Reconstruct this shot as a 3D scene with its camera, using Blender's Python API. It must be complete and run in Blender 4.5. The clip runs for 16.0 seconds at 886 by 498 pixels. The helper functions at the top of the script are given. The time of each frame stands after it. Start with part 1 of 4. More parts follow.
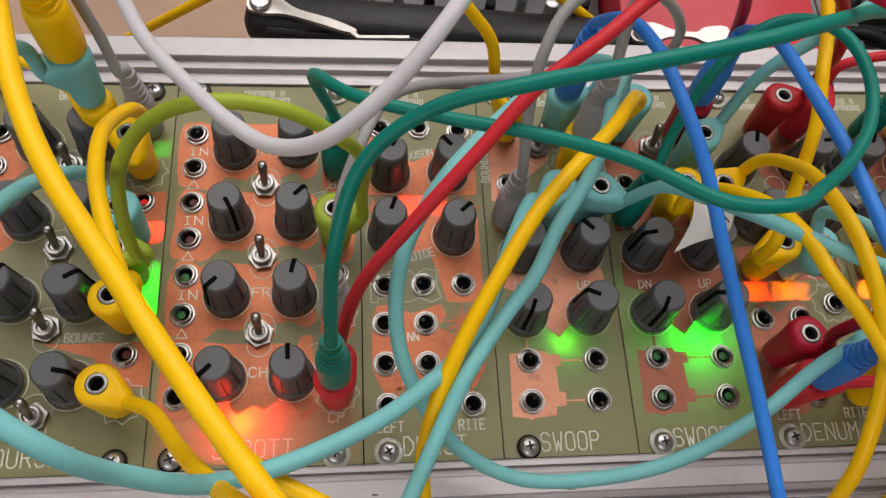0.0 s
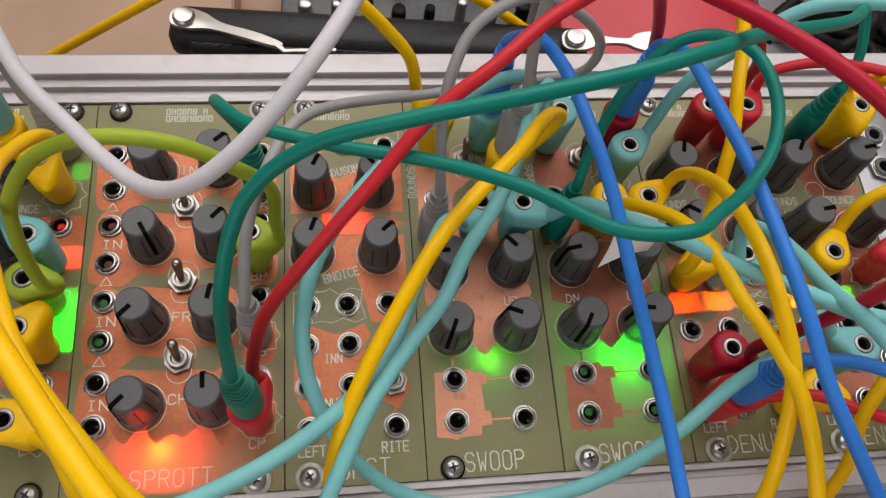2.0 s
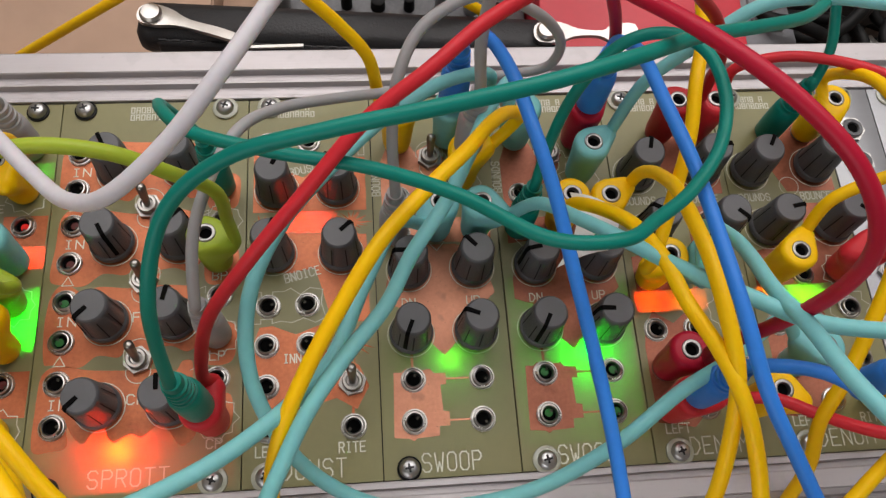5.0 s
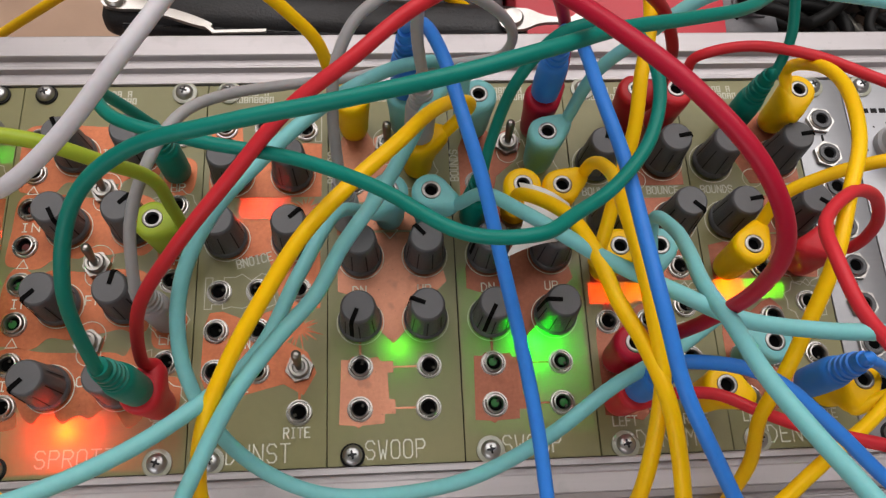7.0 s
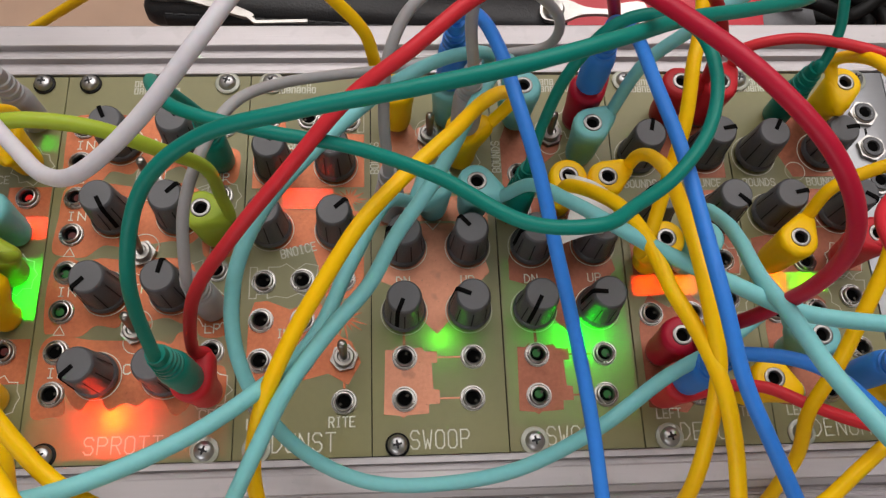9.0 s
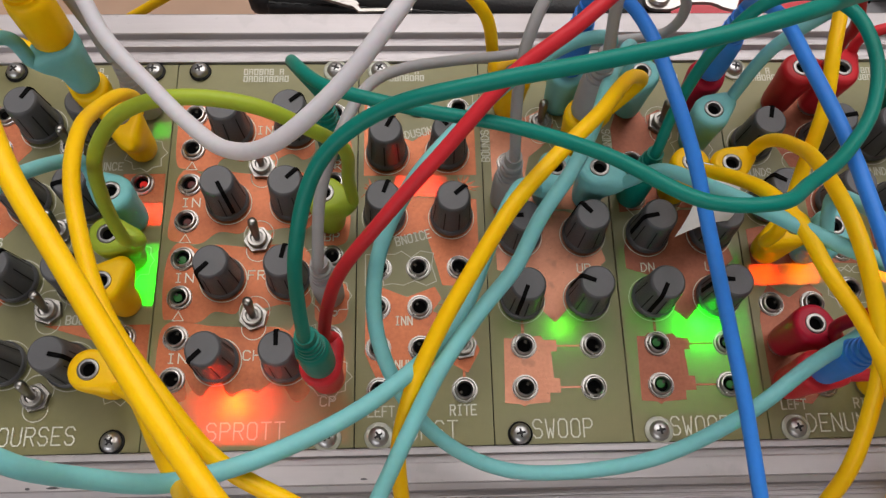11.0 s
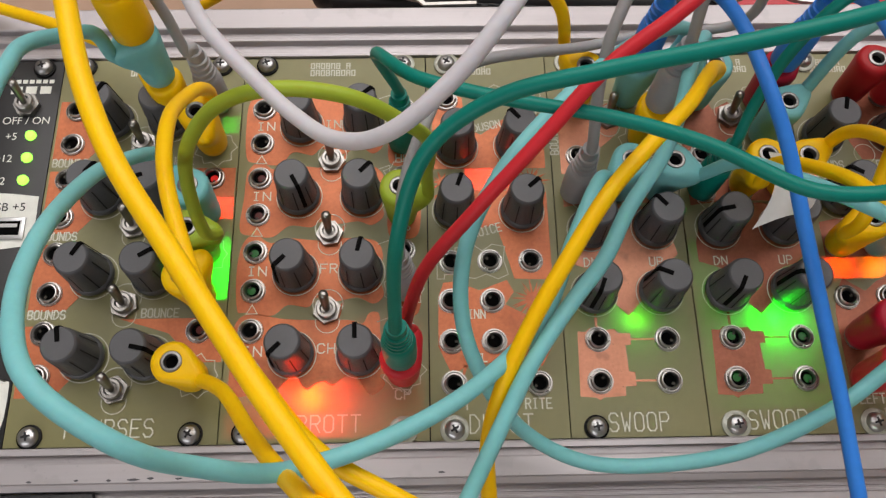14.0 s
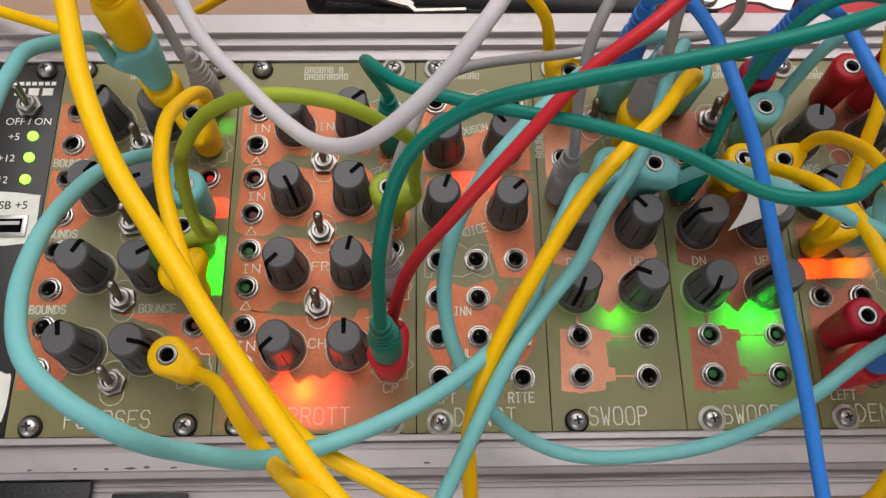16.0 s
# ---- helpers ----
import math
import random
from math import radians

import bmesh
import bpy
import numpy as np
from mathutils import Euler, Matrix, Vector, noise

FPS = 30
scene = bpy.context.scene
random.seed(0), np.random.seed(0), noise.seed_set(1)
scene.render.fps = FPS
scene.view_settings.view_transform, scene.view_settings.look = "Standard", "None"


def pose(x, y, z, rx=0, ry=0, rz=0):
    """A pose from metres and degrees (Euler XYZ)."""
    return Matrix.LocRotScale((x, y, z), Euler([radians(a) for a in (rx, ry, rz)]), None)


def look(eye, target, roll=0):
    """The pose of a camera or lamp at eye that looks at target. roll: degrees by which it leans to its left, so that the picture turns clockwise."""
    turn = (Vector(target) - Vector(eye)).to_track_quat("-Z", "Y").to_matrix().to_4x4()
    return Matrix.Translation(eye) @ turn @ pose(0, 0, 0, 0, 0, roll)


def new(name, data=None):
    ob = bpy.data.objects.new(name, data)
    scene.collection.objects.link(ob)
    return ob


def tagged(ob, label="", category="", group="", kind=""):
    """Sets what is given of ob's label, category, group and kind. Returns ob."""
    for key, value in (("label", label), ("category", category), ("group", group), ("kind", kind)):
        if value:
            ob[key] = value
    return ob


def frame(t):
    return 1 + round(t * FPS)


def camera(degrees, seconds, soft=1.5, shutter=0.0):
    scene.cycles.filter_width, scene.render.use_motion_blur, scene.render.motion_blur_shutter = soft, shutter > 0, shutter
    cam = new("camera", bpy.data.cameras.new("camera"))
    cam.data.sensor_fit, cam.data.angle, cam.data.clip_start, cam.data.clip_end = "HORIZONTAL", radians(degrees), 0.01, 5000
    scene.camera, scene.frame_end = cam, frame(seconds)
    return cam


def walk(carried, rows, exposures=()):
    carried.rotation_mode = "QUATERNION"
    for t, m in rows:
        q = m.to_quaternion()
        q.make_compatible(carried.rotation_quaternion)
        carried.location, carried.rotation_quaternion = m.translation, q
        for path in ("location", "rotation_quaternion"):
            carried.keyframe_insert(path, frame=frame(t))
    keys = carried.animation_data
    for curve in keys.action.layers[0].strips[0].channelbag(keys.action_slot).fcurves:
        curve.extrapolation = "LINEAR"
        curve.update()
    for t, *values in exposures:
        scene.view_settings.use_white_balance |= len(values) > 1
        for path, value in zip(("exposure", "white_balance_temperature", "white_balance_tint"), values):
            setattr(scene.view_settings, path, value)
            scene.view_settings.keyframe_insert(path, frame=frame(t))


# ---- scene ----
cam = camera(57.88, 16.0, 1.35)
PATH = [
    (0, (0.05905, -0.03638, 0.23461), (0.08635, 0.06361, 0.00711), 13.418),
    (0.5, (0.06269, -0.03475, 0.23482), (0.09230, 0.06469, 0.00737), 14.245),
    (1, (0.06804, -0.03274, 0.23495), (0.09904, 0.06602, 0.00739), 14.715),
    (1.5, (0.07331, -0.02736, 0.23617), (0.10381, 0.06783, 0.00702), 14.671),
    (2, (0.07935, -0.02789, 0.23787), (0.11041, 0.06838, 0.00925), 14.591),
    (2.5, (0.08971, -0.02421, 0.24052), (0.11906, 0.06971, 0.01070), 13.866),
    (3, (0.09398, -0.02674, 0.24136), (0.12260, 0.06853, 0.01200), 13.151),
    (3.5, (0.09601, -0.02524, 0.24100), (0.12278, 0.06821, 0.01068), 12.401),
    (4, (0.09587, -0.02431, 0.23998), (0.12201, 0.06911, 0.00957), 12.090),
    (6.5, (0.11415, -0.02265, 0.24168), (0.13261, 0.06408, 0.00794), 9.721),
    (7, (0.12109, -0.02235, 0.24219), (0.13798, 0.06386, 0.00814), 9.014),
    (7.5, (0.12391, -0.02188, 0.24185), (0.13976, 0.06368, 0.00748), 8.538),
    (8, (0.12093, -0.02193, 0.24189), (0.13559, 0.06322, 0.00729), 7.894),
    (8.5, (0.11688, -0.02226, 0.24157), (0.13126, 0.06285, 0.00694), 7.850),
    (9, (0.11016, -0.02282, 0.24164), (0.12424, 0.06168, 0.00677), 7.902),
    (9.5, (0.10156, -0.02353, 0.24056), (0.11342, 0.06075, 0.00549), 6.663),
    (10, (0.09333, -0.02612, 0.23906), (0.10478, 0.05971, 0.00454), 6.483),
    (12.5, (0.06418, -0.02643, 0.23365), (0.06967, 0.05988, -0.00092), 2.548),
    (13, (0.06178, -0.02707, 0.23333), (0.06749, 0.05909, -0.00128), 2.622),
    (13.5, (0.06085, -0.02691, 0.23372), (0.06611, 0.05863, -0.00113), 2.451),
    (14, (0.06127, -0.02724, 0.23502), (0.06574, 0.05858, 0.00026), 2.006),
    (14.5, (0.06293, -0.02706, 0.23752), (0.06696, 0.05799, 0.00247), 1.843),
    (15, (0.06335, -0.02723, 0.23583), (0.06704, 0.05835, 0.00096), 1.737),
    (15.5, (0.06459, -0.02812, 0.23895), (0.06765, 0.05713, 0.00396), 1.412),
    (16, (0.06512, -0.03004, 0.24337), (0.06952, 0.05529, 0.00842), 2.314),
]
walk(cam, [(t, look(eye, target, roll)) for t, eye, target, roll in PATH])

# ---- light ----
world = bpy.data.worlds.new("room_sky")
scene.world = world
world.use_nodes = True
wn = world.node_tree.nodes
sky = wn.new("ShaderNodeTexSky")
sky.sky_type, sky.sun_disc, sky.sun_elevation, sky.sun_rotation = "NISHITA", False, radians(40), radians(200)
world.node_tree.links.new(sky.outputs[0], wn["Background"].inputs[0])
wn["Background"].inputs[1].default_value = 0.1


def area_lamp(name, m, sx, sy, watts, colour):
    data = bpy.data.lights.new(name, "AREA")
    data.shape, data.size, data.size_y, data.energy, data.color = "RECTANGLE", sx, sy, watts, colour
    ob = new(name, data)
    ob.matrix_basis = m
    return ob


area_lamp("ceiling_lamp_light", look((0.22, 0.6, 1.05), (0.12, 0.05, 0)), 1.6, 1.0, 18.0, (1.0, 0.945, 0.925))
# added fill from the front for the cables; the room has no window there
area_lamp("window_light", look((-0.9, -1.9, 1.0), (0.1, 0.05, 0)), 1.7, 1.2, 15.5, (0.98, 0.955, 1.0))


# ---- materials ----
def mat(name, colour, rough=0.5, metal=0.0, vary=0.12, scale=60, bump=0.0, bscale=400, coat=0.0, spec=0.5, stretch=(1, 1, 1), second=None, sss=0.0, specks=0.0):
    """A surface with two scales of colour variation and fine relief. scale: features per metre."""
    m = bpy.data.materials.new(name)
    m.use_nodes = True
    n, l = m.node_tree.nodes, m.node_tree.links
    b = n["Principled BSDF"]
    b.inputs["Roughness"].default_value, b.inputs["Metallic"].default_value = rough, metal
    b.inputs["Coat Weight"].default_value, b.inputs["Specular IOR Level"].default_value = coat, spec
    if sss:
        b.inputs["Subsurface Weight"].default_value, b.inputs["Subsurface Scale"].default_value = sss, 0.002
    tc, mp = n.new("ShaderNodeTexCoord"), n.new("ShaderNodeMapping")
    mp.inputs["Scale"].default_value = stretch
    l.new(tc.outputs["Object"], mp.inputs["Vector"])
    big, fine = n.new("ShaderNodeTexNoise"), n.new("ShaderNodeTexNoise")
    big.inputs["Scale"].default_value, fine.inputs["Scale"].default_value = scale, scale * 9
    big.inputs["Detail"].default_value, fine.inputs["Detail"].default_value = 4, 3
    for tex in (big, fine):
        l.new(mp.outputs[0], tex.inputs["Vector"])
    mixn = n.new("ShaderNodeMix")
    mixn.inputs["Factor"].default_value = 0.4
    l.new(big.outputs["Fac"], mixn.inputs["A"])
    l.new(fine.outputs["Fac"], mixn.inputs["B"])
    ramp = n.new("ShaderNodeValToRGB")
    ramp.color_ramp.elements[0].position, ramp.color_ramp.elements[1].position = 0.3, 0.7
    lo = second or tuple(c * (1 - vary) for c in colour)
    hi = tuple(min(1, c * (1 + vary)) for c in colour)
    ramp.color_ramp.elements[0].color, ramp.color_ramp.elements[1].color = (*lo, 1), (*hi, 1)
    l.new(mixn.outputs["Result"], ramp.inputs["Fac"])
    shade = ramp.outputs["Color"]
    if specks:
        # small dark spots and larger stains of wear
        for sc, lo_at, amount in ((700, 0.68, specks), (130, 0.6, specks * 0.6)):
            sp, cut, mixc = n.new("ShaderNodeTexNoise"), n.new("ShaderNodeMapRange"), n.new("ShaderNodeMix")
            sp.inputs["Scale"].default_value, sp.inputs["Detail"].default_value = sc, 2
            cut.inputs["From Min"].default_value, cut.inputs["From Max"].default_value, cut.inputs["To Max"].default_value = lo_at, lo_at + 0.08, amount
            mixc.data_type = "RGBA"
            mixc.inputs["B"].default_value = (*(c * 0.35 for c in colour), 1)
            l.new(tc.outputs["Object"], sp.inputs["Vector"])
            l.new(sp.outputs["Fac"], cut.inputs["Value"])
            l.new(cut.outputs["Result"], mixc.inputs["Factor"])
            l.new(shade, mixc.inputs["A"])
            shade = mixc.outputs["Result"]
    l.new(shade, b.inputs["Base Color"])
    rr = n.new("ShaderNodeMapRange")
    rr.inputs["To Min"].default_value, rr.inputs["To Max"].default_value = max(0.02, rough * 0.8), min(1, rough * 1.2)
    l.new(mixn.outputs["Result"], rr.inputs["Value"])
    l.new(rr.outputs["Result"], b.inputs["Roughness"])
    if bump:
        bt, bn = n.new("ShaderNodeTexNoise"), n.new("ShaderNodeBump")
        bt.inputs["Scale"].default_value, bt.inputs["Detail"].default_value = bscale, 3
        bn.inputs["Strength"].default_value, bn.inputs["Distance"].default_value = bump, 0.0004
        l.new(mp.outputs[0], bt.inputs["Vector"])
        l.new(bt.outputs["Fac"], bn.inputs["Height"])
        l.new(bn.outputs["Normal"], b.inputs["Normal"])
    return m


def board_mat(name, colour, through_part):
    """Bare glass-fibre board: a glossy skin that lets a part of the light through."""
    m = mat(name, colour, 0.38, 0, 0.07, 45, 0.12, 2500, second=tuple(c * 0.9 for c in colour))
    n, l = m.node_tree.nodes, m.node_tree.links
    b, out = n["Principled BSDF"], n["Material Output"]
    tr, mx = n.new("ShaderNodeBsdfTranslucent"), n.new("ShaderNodeMixShader")
    tr.inputs["Color"].default_value = (0.85, 0.9, 0.75, 1)
    mx.inputs[0].default_value = through_part
    l.new(b.outputs[0], mx.inputs[1])
    l.new(tr.outputs[0], mx.inputs[2])
    l.new(mx.outputs[0], out.inputs["Surface"])
    return m


def glow_mat(name, colour, power):
    m = bpy.data.materials.new(name)
    m.use_nodes = True
    b = m.node_tree.nodes["Principled BSDF"]
    b.inputs["Base Color"].default_value = (*(c * 0.12 for c in colour), 1)
    b.inputs["Emission Color"].default_value = (*colour, 1)
    b.inputs["Emission Strength"].default_value = power
    return m


BOARD = board_mat("olive_board", (0.298, 0.281, 0.122), 0.22)
COPPER = mat("bare_copper", (0.57, 0.182, 0.074), 0.46, 0.35, 0.16, 90, 0.15, 900, second=(0.44, 0.118, 0.046), specks=0.4)
COPPER_PALE = mat("pale_copper", (0.6, 0.27, 0.165), 0.44, 0.4, 0.14, 90, 0.15, 900, second=(0.52, 0.21, 0.12), specks=0.7)
COPPER_DARK = mat("tarnished_copper", (0.4, 0.14, 0.08), 0.48, 0.42, 0.16, 90, 0.15, 900, second=(0.28, 0.09, 0.05), specks=0.45)
PRINT = mat("pale_print", (0.75, 0.76, 0.64), 0.6, 0, 0.08, 300)
# dark non-metal colour for the shade inside a screw's cross recess
SLOT_SHADE = mat("screw_recess_shade", (0.035, 0.035, 0.038), 0.7, 0, 0.2, 300, spec=0.2)
TOGGLE = mat("worn_nickel", (0.36, 0.345, 0.325), 0.33, 1.0, 0.15, 250, 0.1, 1500)
SILK = mat("white_print", (0.82, 0.83, 0.76), 0.6, 0, 0.08, 300)
KNOB = mat("grey_knob_plastic", (0.085, 0.087, 0.094), 0.38, 0, 0.1, 120, 0.25, 3000)
# darker than the knob plastic: the shade in its flutes, put into colour
FLUTE_SHADE = mat("knob_flute_shade", (0.03, 0.03, 0.032), 0.7, 0, 0.1, 200, spec=0.2)
KNOB_TOP = mat("grey_knob_cap", (0.102, 0.103, 0.11), 0.5, 0, 0.06, 120, 0.15, 3000)
POINTER = mat("pointer_black", (0.004, 0.004, 0.004), 0.75, 0, 0.1, 200, spec=0.04)
BLACK = mat("black_line", (0.006, 0.006, 0.006), 0.55, 0, 0.1, 200, spec=0.2)
HOLE = mat("jack_hole", (0.002, 0.002, 0.002), 0.9, 0, 0.1, 200, spec=0.05)
CHROME = mat("nickel", (0.47, 0.455, 0.435), 0.3, 1.0, 0.1, 250, 0.06, 1500)
RING = mat("dull_nickel", (0.3, 0.29, 0.28), 0.34, 0.9, 0.12, 250, 0.06, 1500)
DULLCONTACT = mat("dull_contact", (0.06, 0.055, 0.045), 0.6, 0.6, 0.2, 300)
STEEL = mat("steel_screw", (0.5, 0.5, 0.5), 0.34, 1.0, 0.12, 300, 0.1, 2000)
ALU = mat("rail_aluminium", (0.47, 0.445, 0.453), 0.5, 0.65, 0.08, 40, 0.12, 900, stretch=(0.05, 1, 1), second=(0.42, 0.395, 0.405), specks=0.16)
GREYPANEL = mat("brushed_panel", (0.33, 0.335, 0.35), 0.42, 0.6, 0.05, 90, 0.1, 1500, stretch=(0.1, 1, 1))
BLACKPANEL = mat("black_panel", (0.014, 0.014, 0.015), 0.42, 0, 0.15, 90, 0.1, 1500)
RUBBER_BLACK = mat("black_leatherette", (0.012, 0.012, 0.014), 0.5, 0, 0.25, 140, 0.5, 900)
TABLE = mat("brown_cardboard", (0.47, 0.315, 0.225), 0.75, 0, 0.08, 8, 0.15, 300, second=(0.42, 0.28, 0.2))
WHITEPAPER = mat("white_paper", (0.78, 0.78, 0.76), 0.7, 0, 0.04, 60)
CLEAR = mat("clear_washer", (0.4, 0.41, 0.33), 0.2, 0, 0.08, 200, spec=0.8)
PAINT = mat("wall_paint", (0.75, 0.74, 0.71), 0.8, 0, 0.04, 3)
CEIL = mat("ceiling_paint", (0.8, 0.8, 0.79), 0.85, 0, 0.03, 3)
FLOOR = mat("grey_floor", (0.25, 0.23, 0.21), 0.6, 0, 0.15, 5)
DARKMETAL = mat("dark_clutter", (0.08, 0.08, 0.085), 0.4, 0.2, 0.4, 60, 0.3, 500)
GREYCASE = mat("grey_plastic_case", (0.16, 0.16, 0.17), 0.5, 0, 0.15, 60, 0.2, 900)
REDCARD = mat("red_cover", (0.6, 0.03, 0.05), 0.45, 0, 0.06, 20, 0.05, 500)


def rubber(name, colour):
    lo = tuple(c * 0.94 for c in colour)
    return mat(name, colour, 0.42, 0, 0.06, 70, 0.1, 1800, second=lo, spec=0.24, sss=0.08)


COL = {
    "teal": rubber("teal_rubber", (0.002, 0.2, 0.155)),
    "aqua": rubber("aqua_rubber", (0.2, 0.53, 0.54)),
    "yellow": rubber("yellow_rubber", (1.0, 0.57, 0.001)),
    "red": rubber("red_rubber", (0.6, 0.026, 0.038)),
    "crimson": rubber("crimson_rubber", (0.42, 0.008, 0.032)),
    "darkred": rubber("dark_red_rubber", (0.38, 0.012, 0.016)),
    "blue": rubber("blue_rubber", (0.035, 0.21, 0.68)),
    "grey": rubber("grey_rubber", (0.36, 0.355, 0.36)),
    "lightgrey": rubber("light_grey_rubber", (0.58, 0.56, 0.59)),
    "lime": rubber("lime_rubber", (0.33, 0.43, 0.035)),
}
WORD = {"teal": "dark teal", "aqua": "pale aqua", "yellow": "bright yellow", "red": "red", "crimson": "crimson", "darkred": "dark red", "blue": "bright blue", "grey": "grey", "lightgrey": "light grey", "lime": "lime green"}


# ---- mesh helpers (millimetres in, metres out) ----
MM = 0.001
H = 128.5


def V(*p):
    return Vector(p) * MM


def link(name, bm, material, parent=None, smooth=None):
    me = bpy.data.meshes.new(name)
    bm.normal_update()
    bm.to_mesh(me)
    bm.free()
    if smooth is not None:
        me.shade_smooth()
        me.set_sharp_from_angle(angle=radians(smooth))
    if isinstance(material, (list, tuple)):
        for one in material:
            me.materials.append(one)
    else:
        me.materials.append(material)
    ob = new(name, me)
    ob.parent = parent
    return ob


def part(name, bm, material, parent, label="", smooth=35):
    ob = link(name, bm, material, parent, smooth)
    return tagged(ob, label) if label else ob


def empty(name, x=0, y=0, z=0):
    ob = new(name)
    ob.empty_display_size = 0.005
    ob.location = V(x, y, z)
    return ob


def lathe(bm, profile, centre=(0, 0, 0), turn=None, seg=24, squash=1.0, mi=0):
    """Spins a profile of (radius, height) about its axis; closes ends of radius 0."""
    rings = []
    turn = turn or Matrix.Identity(3)
    c = Vector(centre)
    for r, z in profile:
        if r < 1e-6:
            rings.append([bm.verts.new((c + turn @ Vector((0, 0, z))) * MM)])
        else:
            rings.append([bm.verts.new((c + turn @ Vector((r * math.cos(k * math.tau / seg), squash * r * math.sin(k * math.tau / seg), z))) * MM) for k in range(seg)])
    for a, b in zip(rings, rings[1:]):
        for k in range(seg):
            j = (k + 1) % seg
            if len(a) == 1 and len(b) == 1:
                continue
            if len(a) == 1:
                f = bm.faces.new((a[0], b[k], b[j]))
            elif len(b) == 1:
                f = bm.faces.new((a[k], b[0], a[j]))
            else:
                f = bm.faces.new((a[k], b[k], b[j], a[j]))
            f.material_index = mi
    return bm


def boxm(bm, x0, x1, y0, y1, z0, z1, bevel=0.0, mi=0):
    made = bmesh.ops.create_cube(bm, size=1, matrix=Matrix.Translation(V((x0 + x1) / 2, (y0 + y1) / 2, (z0 + z1) / 2)) @ Matrix.Diagonal(((x1 - x0) * MM, (y1 - y0) * MM, (z1 - z0) * MM, 1)))
    fs = {f for v in made["verts"] for f in v.link_faces}
    for f in fs:
        f.material_index = mi
    if bevel:
        es = list({e for v in made["verts"] for e in v.link_edges})
        bmesh.ops.bevel(bm, geom=es, offset=bevel * MM, segments=2, affect="EDGES", profile=0.5)
    return bm


def slab(bm, pts, z0, z1, mi=0):
    """A flat plate of the polygon pts between two heights."""
    top = [bm.verts.new(V(x, y, z1)) for x, y in pts]
    low = [bm.verts.new(V(x, y, z0)) for x, y in pts]
    f = bm.faces.new(top)
    f.material_index = mi
    for k in range(len(pts)):
        j = (k + 1) % len(pts)
        bm.faces.new((top[k], low[k], low[j], top[j])).material_index = mi
    bmesh.ops.triangulate(bm, faces=[f], ngon_method="EAR_CLIP")
    return bm


def curvy(pts, n=5):
    """A closed smooth outline through pts."""
    out, K = [], len(pts)
    for i in range(K):
        a, b, c, d = (Vector(pts[(i + k - 1) % K]) for k in range(4))
        for s in range(n):
            t = s / n
            out.append(0.5 * (2 * b + (c - a) * t + (2 * a - 5 * b + 4 * c - d) * t * t + (3 * b - a - 3 * c + d) * t ** 3))
    return out


def line(bm, pts, w=0.42, z=0.16, closed=False):
    """A printed line of width w along pts."""
    pts = [Vector(p) for p in pts]
    pairs = list(zip(pts, pts[1:] + pts[:1])) if closed else list(zip(pts, pts[1:]))
    for k, (a, b) in enumerate(pairs):
        d = (b - a)
        if d.length < 1e-6:
            continue
        d.normalize()
        n = Vector((-d.y, d.x)) * w / 2
        a2, b2 = a - d * w / 2, b + d * w / 2
        zz = z + 0.004 * (k % 3)
        bm.faces.new([bm.verts.new(V(*p, zz)) for p in (a2 - n, b2 - n, b2 + n, a2 + n)])


def arc(cx, cy, r, a0=0, a1=360, n=36):
    return [(cx + r * math.cos(radians(a0 + (a1 - a0) * k / n)), cy + r * math.sin(radians(a0 + (a1 - a0) * k / n))) for k in range(n + 1)]


# single-stroke letters of the silk print, on a grid 4 wide and 6 high
STROKES = {
    "A": ["00 04 26 44 40", "02 42"], "B": ["00 06 36 45 44 33 03", "33 42 41 30 00"], "C": ["45 36 16 05 01 10 30 41"], "D": ["00 06 26 44 42 20 00"],
    "E": ["46 06 00 40", "03 33"], "F": ["46 06 00", "03 33"], "G": ["45 36 16 05 01 10 30 41 43 23"], "H": ["00 06", "40 46", "03 43"], "I": ["10 30", "16 36", "20 26"],
    "K": ["00 06", "46 03 40"], "L": ["06 00 40"], "M": ["00 06 23 46 40"], "N": ["00 06 40 46"], "O": ["10 01 05 16 36 45 41 30 10"], "P": ["00 06 36 45 44 33 03"],
    "R": ["00 06 36 45 44 33 03", "23 40"], "S": ["01 10 30 41 42 33 13 04 05 16 36 45"], "T": ["06 46", "26 20"], "U": ["06 01 10 30 41 46"], "W": ["06 10 23 30 46"],
    "X": ["00 46", "06 40"], "Y": ["06 23 46", "23 20"],
}


PRINT_ON = [None]


def strokes(bm, text, x, y, h, pitch, w=0.4, turn=0.0):
    """Writes text in the board's single-stroke letters from its lower left corner."""
    R = Matrix.Rotation(radians(turn), 2)
    bm = bmesh.new()
    for k, ch in enumerate(text):
        for s in STROKES.get(ch, []):
            pts = [Vector((x, y)) + R @ Vector((k * pitch + int(p[0]) / 4 * pitch * 0.68, int(p[1]) / 6 * h)) for p in s.split()]
            line(bm, pts, w)
    if bm.faces:
        part("printed_word", bm, PRINT, PRINT_ON[0], smooth=None)
    else:
        bm.free()


def text_mesh(name, body, x, y, h, material, parent, z=0.2):
    """Words in the built-in typeface, as a flat mesh part."""
    cu = bpy.data.curves.new(name, "FONT")
    cu.body, cu.size = body, h * MM * 1.38
    tmp = new(name + "_line", cu)
    bpy.context.view_layer.update()
    me = bpy.data.meshes.new_from_object(tmp.evaluated_get(bpy.context.evaluated_depsgraph_get()))
    bpy.data.objects.remove(tmp)
    bpy.data.curves.remove(cu)
    me.materials.clear()
    me.materials.append(material)
    me.name = name
    ob = new(name, me)
    ob.parent = parent
    ob.location = V(x, y, z)
    return ob


